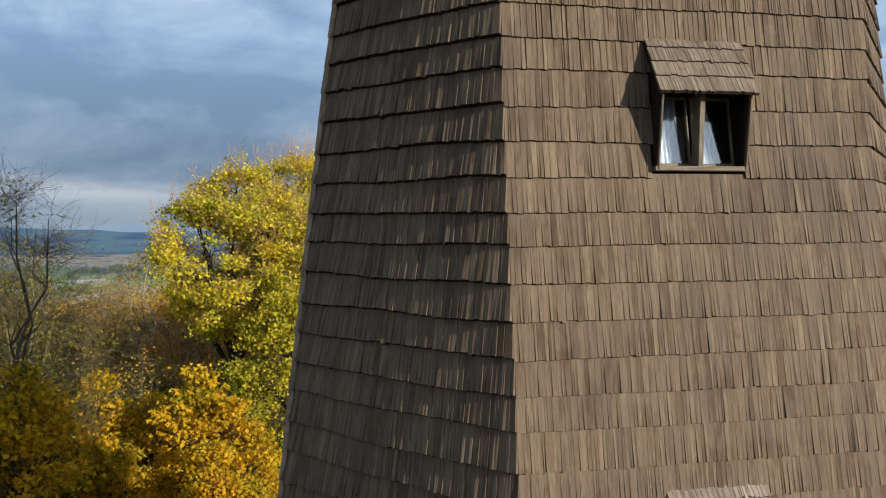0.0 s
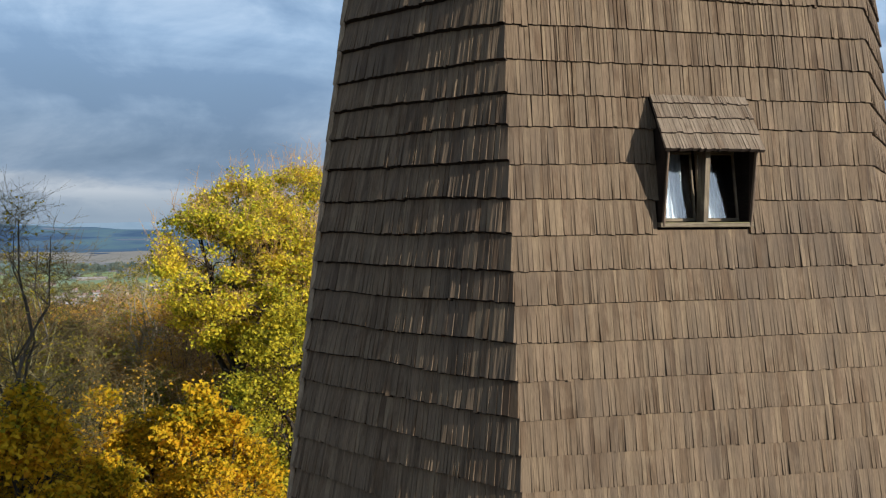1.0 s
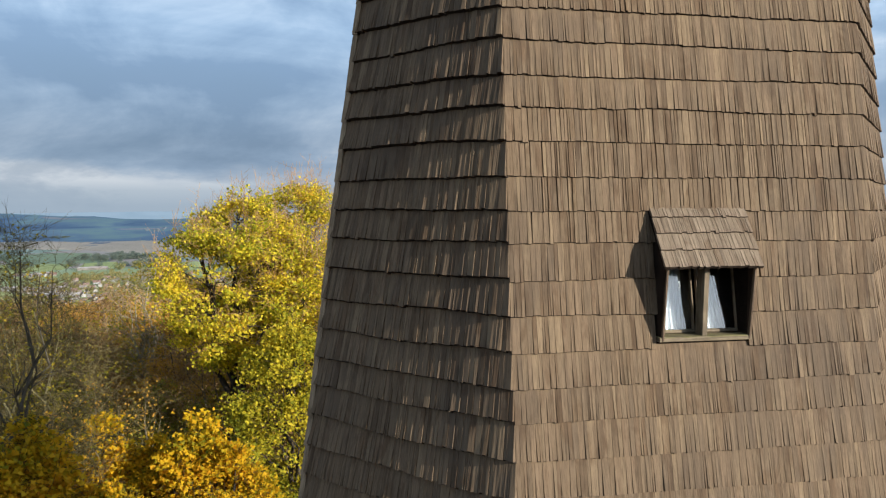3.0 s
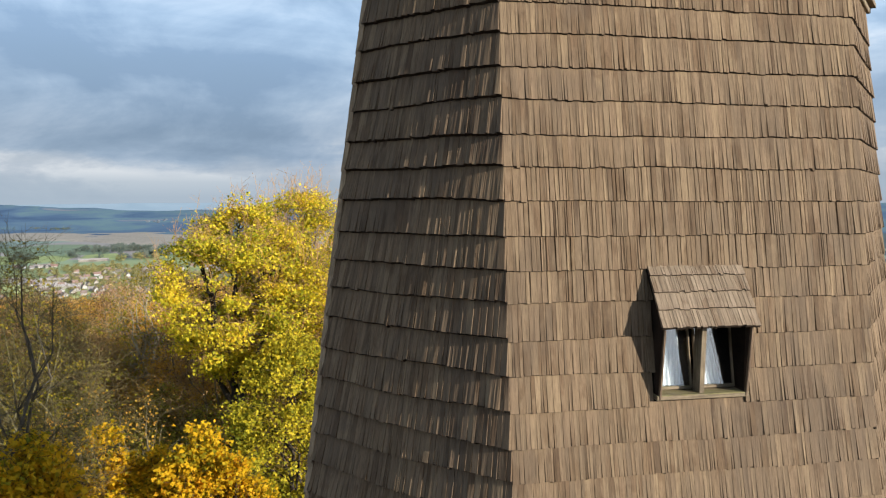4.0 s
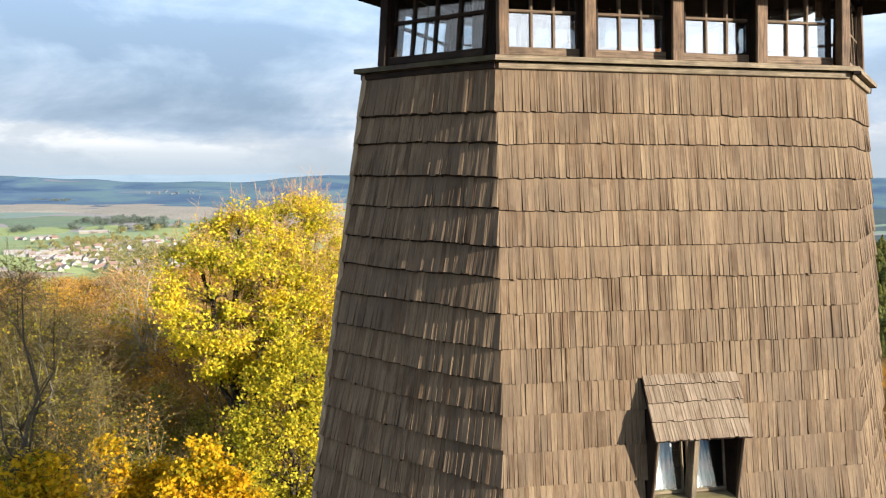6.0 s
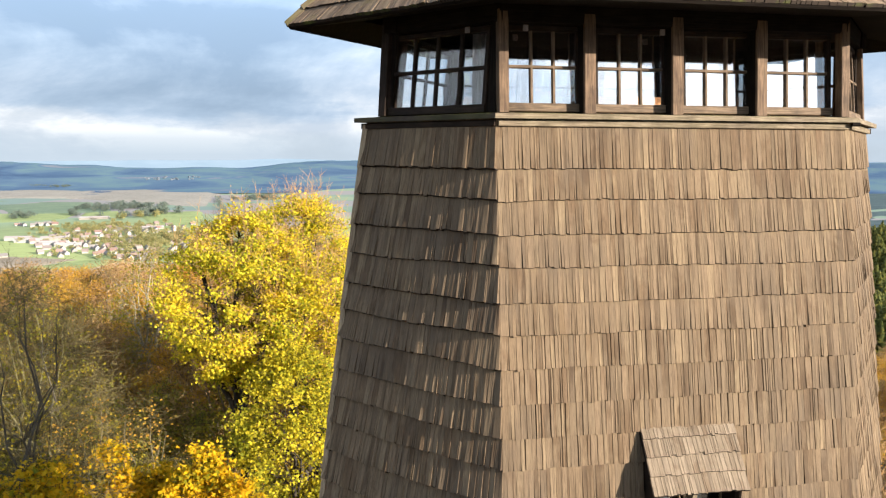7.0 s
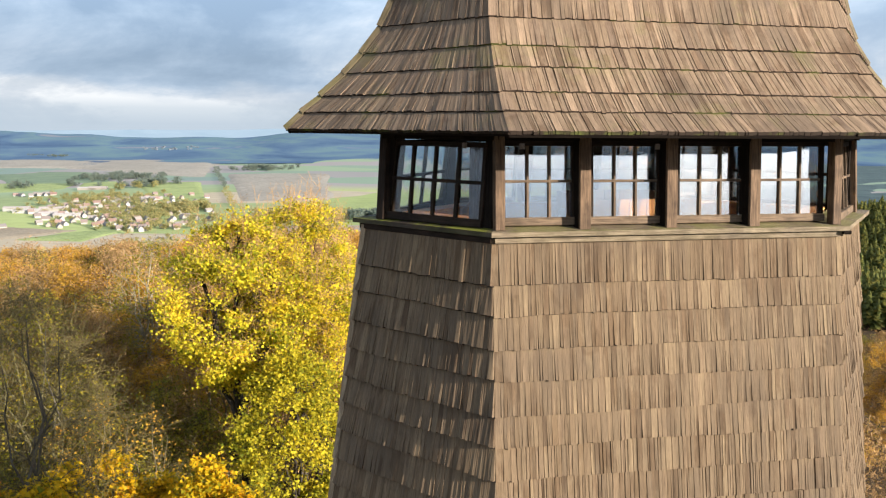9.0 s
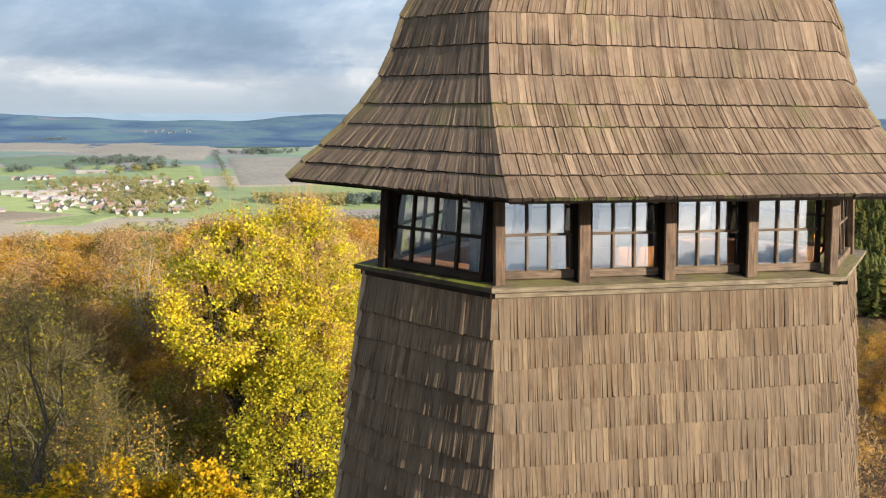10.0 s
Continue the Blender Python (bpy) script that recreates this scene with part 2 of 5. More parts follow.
# moss over a sill tone darkened to paint the shaded sides
M_MOSS_SHADE = timber_material("mossy_shade_sill", (0.03, 0.022, 0.016), (0.075, 0.055, 0.038), moss=0.65)
# darker copy of the brown timber: paints shade on stiles, cheeks and shaded sides
M_SHADE_TIMBER = timber_material("brown_shade_timber", (0.015, 0.010, 0.007), (0.038, 0.024, 0.017), sheen=0.15)
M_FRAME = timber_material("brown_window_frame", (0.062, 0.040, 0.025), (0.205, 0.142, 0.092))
M_INNER = timber_material("varnished_boards", (0.344, 0.131, 0.035), (0.509, 0.234, 0.069), rough=0.45)
M_GLASS = glass_material("old_window_glass", 0.1, 1.6)
# added coat, glossier than plain glass, to brighten the sky mirrored in it
M_GLOSSY = glass_material("high_gloss_glass", 1.0, 3.9)
M_DORMER = glass_material("dormer_glass", 1.0, 2.0)
M_BARK = mottled_material("grey_bark", (0.042, 0.034, 0.025), (0.140, 0.119, 0.091), 5.0)
M_PALE_BARK = mottled_material("pale_bark", (0.128, 0.100, 0.058), (0.270, 0.221, 0.138), 4.0)
M_TWIG = mottled_material("brown_twigs", (0.24, 0.142, 0.068), (0.62, 0.39, 0.175), 0.8)
M_DARK_TWIG = mottled_material("olive_twigs", (0.058, 0.045, 0.020), (0.21, 0.165, 0.066), 0.8)
M_GREY_LIMB = mottled_material("pale_grey_limbs", (0.20, 0.16, 0.10), (0.42, 0.35, 0.23), 2.0)
M_MOSS_BARK = mottled_material("mossy_bark", (0.060, 0.052, 0.028), (0.27, 0.235, 0.115), 3.0)
M_DARK_BARK = mottled_material("dark_maple_bark", (0.022, 0.018, 0.014), (0.075, 0.06, 0.045), 5.0)
M_LEAF_YELLOW = leaf_material("yellow_maple_leaves", [(0.09, 0.15, 0.014), (0.32, 0.34, 0.024), (0.70, 0.58, 0.036), (0.86, 0.66, 0.050), (0.82, 0.52, 0.045)])
M_LEAF_LIME = leaf_material("yellow_green_maple_leaves", [(0.09, 0.12, 0.014), (0.30, 0.29, 0.022), (0.60, 0.49, 0.032), (0.76, 0.57, 0.040)])
M_LEAF_GOLD = leaf_material("golden_maple_leaves", [(0.08, 0.12, 0.012), (0.30, 0.25, 0.012), (0.56, 0.37, 0.012), (0.70, 0.44, 0.014), (0.70, 0.38, 0.012), (0.50, 0.22, 0.012)])
M_LEAF_GREEN = leaf_material("late_green_leaves", [(0.142, 0.146, 0.017), (0.221, 0.204, 0.021), (0.348, 0.270, 0.023), (0.436, 0.289, 0.023)])
M_LEAF_RUST = leaf_material("rusty_beech_leaves", [(0.377, 0.194, 0.042), (0.555, 0.292, 0.047), (0.666, 0.389, 0.052), (0.533, 0.400, 0.052)])
M_LEAF_DULL = leaf_material("dull_brown_leaves", [(0.207, 0.130, 0.034), (0.331, 0.211, 0.043), (0.414, 0.291, 0.047), (0.342, 0.311, 0.043)])
M_NEEDLE = leaf_material("spruce_needles", [(0.070, 0.086, 0.037), (0.139, 0.161, 0.052), (0.221, 0.219, 0.062), (0.444, 0.324, 0.070)])
M_CLOTH, _nt, _b, _o = material("white_curtain_cloth")
_pos = _nt.nodes.new("ShaderNodeNewGeometry").outputs["Position"]
link(_nt, ramp(_nt, noise_tex(_nt, mapping(_nt, _pos, (30, 30, 4)), 1.0, 4), [(0.3, (0.38, 0.41, 0.43)), (0.6, (0.52, 0.56, 0.59))]), _b.inputs["Base Color"])
_b.inputs["Roughness"].default_value = 0.9
M_CURTAIN = mottled_material("faded_curtain_cloth", (0.17, 0.14, 0.13), (0.34, 0.29, 0.27), 12.0)
M_PLASTER, _nt, _b, _o = material("house_plaster")
link(_nt, ramp(_nt, piece_random(_nt), [(0.0, (0.31, 0.305, 0.285)), (0.4, (0.34, 0.34, 0.345)), (0.75, (0.27, 0.235, 0.19)), (1.0, (0.29, 0.275, 0.26))]), _b.inputs["Base Color"])
M_TILE, _nt, _b, _o = material("house_roof_tiles")
link(_nt, ramp(_nt, piece_random(_nt), [(0.0, (0.20, 0.125, 0.105)), (0.4, (0.25, 0.17, 0.145)), (0.7, (0.17, 0.155, 0.15)), (1.0, (0.27, 0.24, 0.22))]), _b.inputs["Base Color"])
M_METAL, _nt, _b, _o = material("pale_hall_roof")
link(_nt, ramp(_nt, piece_random(_nt), [(0.0, (0.42, 0.40, 0.39)), (1.0, (0.38, 0.32, 0.30))]), _b.inputs["Base Color"])


# ---- mesh helpers ----
class Build:
    """Collects faces with their texture places, for one mesh."""

    def __init__(self):
        self.v, self.f, self.uv = [], [], []

    def face(self, pts, uvs):
        i = len(self.v)
        self.v += [tuple(p) for p in pts]
        self.f.append(tuple(range(i, i + len(pts))))
        self.uv += uvs

    def solid(self, verts, faces, uv_of):
        i = len(self.v)
        self.v += [tuple(p) for p in verts]
        for f in faces:
            self.f.append(tuple(i + k for k in f))
            self.uv += [uv_of[k] for k in f]

    def mesh(self, name, mat):
        me = bpy.data.meshes.new(name)
        me.from_pydata(self.v, [], self.f)
        layer = me.uv_layers.new(name="UVMap")
        layer.data.foreach_set("uv", [c for p in self.uv for c in p])
        me.materials.append(mat)
        return me


def bar(b, p, q, w, d, out, chamfer=0.006):
    """A chamfered timber from p to q, w wide across and d deep along out."""
    p, q, out = Vector(p), Vector(q), Vector(out)
    ax = (q - p).normalized()
    out = (out - ax * out.dot(ax)).normalized()
    side = ax.cross(out)
    c = chamfer
    ring = [(-w / 2 + c, -d / 2), (w / 2 - c, -d / 2), (w / 2, -d / 2 + c), (w / 2, d / 2 - c),
            (w / 2 - c, d / 2), (-w / 2 + c, d / 2), (-w / 2, d / 2 - c), (-w / 2, -d / 2 + c)]
    n, length = len(ring), (q - p).length
    verts = [p + side * x + out * y for x, y in ring] + [q + side * x + out * y for x, y in ring]
    run = 0.0
    for i in range(n):
        j = (i + 1) % n
        step = math.hypot(ring[j][0] - ring[i][0], ring[j][1] - ring[i][1])
        b.face([verts[i], verts[j], verts[n + j], verts[n + i]], [(run, 0), (run + step, 0), (run + step, length), (run, length)])
        run += step
    b.face([verts[i] for i in reversed(range(n))], [ring[i] for i in reversed(range(n))])
    b.face([verts[n + i] for i in range(n)], [ring[i] for i in range(n)])


def slab(b, corners, n, t):
    """A board: its outer face is the loop of corners, its thickness t goes back along n."""
    a = [Vector(c) for c in corners]
    k = [c - Vector(n) * t for c in a]
    x = (a[1] - a[0]).normalized()
    y = Vector(n).cross(x)
    uv = [((c - a[0]).dot(y), (c - a[0]).dot(x)) for c in a]
    b.face(a, uv)
    b.face(k[::-1], uv[::-1])
    m = len(a)
    for i in range(m):
        j = (i + 1) % m
        length = (a[j] - a[i]).length
        b.face([a[i], k[i], k[j], a[j]], [(0, 0), (t, 0), (t, length), (0, length)])


def part(name, b, mat, parent, label="", kind=""):
    ob = new(name, b.mesh(name, mat) if isinstance(b, Build) else b)
    ob.parent = parent
    return tagged(ob, label=label, kind=kind)


def quick_mesh(name, verts, faces, mat):
    """A mesh from arrays of places and of equal-sided faces."""
    me = bpy.data.meshes.new(name)
    k = faces.shape[1]
    me.vertices.add(len(verts))
    me.vertices.foreach_set("co", np.asarray(verts, dtype=np.float32).ravel())
    me.loops.add(faces.size)
    me.loops.foreach_set("vertex_index", faces.astype(np.int32).ravel())
    me.polygons.add(len(faces))
    me.polygons.foreach_set("loop_start", np.arange(0, faces.size, k, dtype=np.int32))
    me.update(calc_edges=True)
    me.materials.append(mat)
    return me


# ---- ground ----
def smooth(a, b, x):
    t = min(1.0, max(0.0, (x - a) / (b - a)))
    return t * t * (3 - 2 * t)


def height(x, y):
    dx, dy = x - 3.0, y - 10.5
    r = math.hypot(dx, dy)
    if r < 60:
        h = -0.22 * max(0.0, r - 7.0)
    elif r < 330:
        h = -11.66 - 0.155 * (r - 60)
    else:
        h = -53.5 - 58.5 * smooth(330, 800, r)
    right = smooth(-0.1, 0.5, math.atan2(dx, dy) - 0.25)
    h += right * 34 * smooth(230, 480, r) * (1 - smooth(900, 1600, r))
    h += noise.noise((x / 260, y / 260, 0.3)) * 7 * smooth(120, 500, r)
    h += noise.noise((x / 14, y / 14, 4.3)) * 0.5 * smooth(6, 20, r)
    return h


m_ground, nt, bsdf, out = material("woods_and_fields")
pos = nt.nodes.new("ShaderNodeNewGeometry").outputs["Position"]
wob = nt.nodes.new("ShaderNodeTexNoise")
wob.inputs["Scale"].default_value = 0.004
link(nt, pos, wob.inputs["Vector"])
warp = nt.nodes.new("ShaderNodeVectorMath")
warp.operation = "MULTIPLY_ADD"
link(nt, wob.outputs[1], warp.inputs[0])
warp.inputs[1].default_value = (120, 120, 0)
link(nt, pos, warp.inputs[2])
vor = nt.nodes.new("ShaderNodeTexVoronoi")
vor.voronoi_dimensions = "2D"
vor.inputs["Scale"].default_value = 1.0
link(nt, mapping(nt, warp.outputs[0], (0.0026, 0.0046, 1), rot=(0, 0, 0.2)), vor.inputs["Vector"])
sepc = nt.nodes.new("ShaderNodeSeparateColor")
link(nt, vor.outputs["Color"], sepc.inputs[0])
# near tones are paled, far ones greyed and blued, to paint haze
field = ramp(nt, sepc.outputs[0], [(0.0, (0.328, 0.385, 0.160)), (0.16, (0.394, 0.451, 0.190)), (0.3, (0.451, 0.385, 0.289)), (0.5, (0.295, 0.353, 0.175)), (0.62, (0.443, 0.385, 0.296)), (0.8, (0.410, 0.451, 0.205)), (0.9, (0.394, 0.336, 0.258))], "CONSTANT")
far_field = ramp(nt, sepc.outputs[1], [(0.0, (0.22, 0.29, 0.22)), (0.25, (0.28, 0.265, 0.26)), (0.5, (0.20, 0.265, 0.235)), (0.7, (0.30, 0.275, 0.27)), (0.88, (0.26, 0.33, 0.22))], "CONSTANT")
furrow = noise_tex(nt, mapping(nt, pos, (0.02, 0.09, 1)), 1.0, 5, 0.6)
field = mix(nt, 1.0, field, ramp(nt, furrow, [(0.3, (0.78, 0.78, 0.78)), (0.65, (1, 1, 1))]), "MULTIPLY")
litter = ramp(nt, noise_tex(nt, mapping(nt, pos, (1.7, 1.7, 1.7)), 1.0, 8, 0.7), [(0.3, (0.022, 0.015, 0.010)), (0.55, (0.06, 0.038, 0.02)), (0.75, (0.13, 0.078, 0.032))])
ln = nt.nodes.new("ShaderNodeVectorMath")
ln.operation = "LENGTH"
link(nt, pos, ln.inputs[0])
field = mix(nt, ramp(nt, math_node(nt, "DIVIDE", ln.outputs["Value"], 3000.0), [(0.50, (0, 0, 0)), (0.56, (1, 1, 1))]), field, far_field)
edge = math_node(nt, "ADD", ln.outputs["Value"], math_node(nt, "MULTIPLY", noise_tex(nt, mapping(nt, pos, (0.006,) * 3), 1.0, 4), 260))
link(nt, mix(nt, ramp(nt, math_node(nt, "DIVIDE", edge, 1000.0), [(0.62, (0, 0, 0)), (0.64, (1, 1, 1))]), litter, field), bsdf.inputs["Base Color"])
bsdf.inputs["Roughness"].default_value = 0.95
bsdf.inputs["Specular IOR Level"].default_value = 0.1


def ring_sheet(name, radii, sectors, z_of, mat, middle):
    verts, faces = [], []
    for r in radii:
        for k in range(sectors):
            a = 2 * math.pi * k / sectors
            x, y = 3.0 + r * math.sin(a), 10.5 + r * math.cos(a)
            verts.append((x, y, z_of(x, y, r)))
    for i in range(len(radii) - 1):
        for k in range(sectors):
            j = (k + 1) % sectors
            faces.append((i * sectors + k, i * sectors + j, (i + 1) * sectors + j, (i + 1) * sectors + k))
    if middle:
        faces.append(tuple(range(sectors)))
    me = bpy.data.meshes.new(name)
    me.from_pydata(verts, [], faces)
    for p in me.polygons:
        p.use_smooth = True
        if p.normal.z < 0:
            p.flip()
    me.materials.append(mat)
    return new(name, me)


ground = ring_sheet("ground", [1.5 * 1.105 ** k for k in range(76)] + [3000.0], 200, lambda x, y, r: height(x, y), m_ground, True)
tagged(ground, "wooded hillside falling to a valley of green and brown fields", "ground", kind="structure")


# ---- far hills: a plain backdrop, haze painted into tone and emission ----
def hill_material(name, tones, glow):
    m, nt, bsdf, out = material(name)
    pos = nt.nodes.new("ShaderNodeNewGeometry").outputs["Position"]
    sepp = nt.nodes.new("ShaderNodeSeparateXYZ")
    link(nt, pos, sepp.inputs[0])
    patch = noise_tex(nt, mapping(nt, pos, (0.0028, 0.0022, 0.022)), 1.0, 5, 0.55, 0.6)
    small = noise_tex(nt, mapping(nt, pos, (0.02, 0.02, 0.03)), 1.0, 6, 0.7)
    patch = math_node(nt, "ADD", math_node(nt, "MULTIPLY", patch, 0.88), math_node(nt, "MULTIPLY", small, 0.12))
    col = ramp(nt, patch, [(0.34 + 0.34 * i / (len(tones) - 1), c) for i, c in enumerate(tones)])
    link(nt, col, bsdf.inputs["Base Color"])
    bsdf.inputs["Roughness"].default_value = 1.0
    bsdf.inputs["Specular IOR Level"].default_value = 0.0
    # the hills glow a little, as the haze before them would
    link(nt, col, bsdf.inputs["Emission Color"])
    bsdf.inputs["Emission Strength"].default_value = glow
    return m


def ridge(name, radii, z_of, mat, label):
    ob = ring_sheet(name, radii, 720, z_of, mat, False)
    return tagged(ob, label, "hills", kind="structure")


def near_hill(x, y, r):
    a = math.atan2(x - 3, y - 10.5)
    crest = -52 + 40 * (1 - smooth(-0.45, -0.27, a)) + 38 * smooth(-0.14, -0.02, a) + 9 * math.exp(-((a + 0.31) / 0.022) ** 2) + 5 * noise.noise((a * 19, 3.1, 0)) + 2.6 * noise.noise((a * 75, 3.1, 0)) + 1.5 * noise.noise((a * 260, 3.1, 0))
    return -112 + (crest + 112) * smooth(2900, 4150, r) - 60 * smooth(4150, 4300, r) + 7 * noise.noise((x / 300, y / 300, 2)) * smooth(2700, 3200, r) * (1 - smooth(3900, 4100, r))


def far_hill(x, y, r):
    a = math.atan2(x - 3, y - 10.5)
    return (-20 + 16 * noise.noise((a * 6.0 + 3, 8.7, 0)) + 6 * noise.noise((a * 17, 5.1, 0))) if r > 4400 else -120


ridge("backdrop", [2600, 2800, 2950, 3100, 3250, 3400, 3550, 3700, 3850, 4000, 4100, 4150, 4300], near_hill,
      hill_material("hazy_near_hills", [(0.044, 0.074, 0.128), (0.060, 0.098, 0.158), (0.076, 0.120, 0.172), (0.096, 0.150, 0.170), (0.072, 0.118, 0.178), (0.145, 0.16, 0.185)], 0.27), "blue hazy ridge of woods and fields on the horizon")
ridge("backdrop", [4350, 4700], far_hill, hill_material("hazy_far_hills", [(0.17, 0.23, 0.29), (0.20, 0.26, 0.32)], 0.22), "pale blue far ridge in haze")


# ---- the tower ----
tower = tagged(new("lookout_tower"), "tall many-sided wooden lookout tower clad in weathered shingles with glazed gallery", "tower")
tower.matrix_world = pose(*TOWER, 0, 0, YAW)


def between(table, z):
    for (z0, w0), (z1, w1) in zip(table, table[1:]):
        if z <= z1:
            return w0 + (w1 - w0) * (z - z0) / (z1 - z0)
    return table[-1][1]


WALL_W = [(0, 5.55), (5, 4.55), (7.4, 4.14), (9.1, 3.91), (10.0, 3.77), (11.0, 3.61), (12.35, 3.46), (13.6, 3.30), (14.95, 3.11)]
WALL_S = [(0, 5.0), (7.3, 3.925), (9.05, 3.715), (10.3, 3.565), (11.5, 3.42), (12.7, 3.265), (14.95, 2.973)]
ROOF_W = [(15.985, 3.985), (16.155, 3.73), (16.33, 3.53), (16.565, 3.29), (16.775, 3.10), (17.055, 2.90), (17.35, 2.77), (17.655, 2.67), (19.0, 2.28), (20.4, 1.90)]
ROOF_A = [(15.985, 1.95), (16.33, 1.93), (16.775, 1.90), (17.35, 1.86), (17.655, 1.84), (19.0, 1.35), (20.4, 0.35)]
ROOF_S = [(15.985, 3.80), (16.155, 3.63), (16.33, 3.43), (16.565, 3.19), (16.775, 3.00), (17.055, 2.80), (17.35, 2.67), (17.655, 2.57), (19.0, 1.85), (20.4, 0.42)]


AXIS = -1.87                                # the line through the two sharp corners


def corners(w, a, s, more=0.0):
    """The six corners of the plan, anticlockwise from above: front and back lie w off, half as wide as a; the sharp corners lie s to the sides."""
    return [(-a, -w), (a, -w), (s + more, AXIS), (a, 2 * AXIS + w), (-a, 2 * AXIS + w), (-s, AXIS)]


def wall_ring(z):
    return [Vector((x, y, z)) for x, y in corners(between(WALL_W, z), 1.86, between(WALL_S, z), 0.10)]


def roof_ring(z):
    return [Vector((x, y, z)) for x, y in corners(between(ROOF_W, z), between(ROOF_A, z), between(ROOF_S, z))]


def shingle_solid(b, bl, br, tl, tr, n, thick, thin, rng, twist=None):
    """One split shingle: thick at its butt, thin at its head, with a slightly hollow face."""
    mid = rng.uniform(0.35, 0.65)
    dip = rng.uniform(-0.005, -0.002) if rng.random() < 0.25 else rng.gauss(0, 0.0011)
    skew = rng.gauss(0, 0.0015)
    if twist is not None:                   # warped shingles that turn their face to one side
        dip = rng.gauss(0, 0.0008)
        skew = rng.uniform(0.003, 0.008) if rng.random() < twist else rng.gauss(-0.0012, 0.0014)
    bm_, tm = bl.lerp(br, mid), tl.lerp(tr, mid)
    cut = (tl - bl).normalized() * (0.35 if twist is not None else 0.22) * thick           # the butt is cut aslant, which bares its shade-black end
    f = [bl + cut + n * (thick + skew), bm_ + cut + n * (thick + dip), br + cut + n * (thick - skew), tr + n * thin, tm + n * (thin + dip * 0.5), tl + n * thin]
    k = [bl - n * 0.004, br - n * 0.004, tr - n * 0.004, tl - n * 0.004]
    w, h = (br - bl).length, (tl - bl).length
    uv = [(0, 0), (w * mid, 0), (w, 0), (w, h), (w * mid, h), (0, h), (0, -0.03), (w, -0.03), (w + 0.03, h), (-0.03, h)]
    b.solid(f + k, [(0, 1, 4, 5), (1, 2, 3, 4), (0, 6, 7, 2, 1), (0, 5, 9, 6), (2, 7, 8, 3)], uv)


def split_widths(total, lo, hi, rng):
    ws = []
    while sum(ws) < total:
        ws.append(rng.choice(WIDTHS) if lo == 0 else rng.uniform(lo, hi))
    k = total / sum(ws)
    return [w * k for w in ws]


WIDTHS = (0.022, 0.030, 0.036, 0.042, 0.048, 0.054, 0.060, 0.072)
shingle_meshes = {}


def shingle_mesh(w, mat, variant):
    key = (w, mat.name, variant)
    if key not in shingle_meshes:
        b = Build()
        rng = random.Random(f"{w}{variant}")
        shingle_solid(b, Vector((-w / 2, 0, 0)), Vector((w / 2, 0, 0)), Vector((-w / 2, 0.4, 0)), Vector((w / 2, 0.4, 0)), Vector((0, 0, 1)), rng.uniform(0.035, 0.044), 0.014, rng)
        shingle_meshes[key] = b.mesh("shingle", mat)
    return shingle_meshes[key]


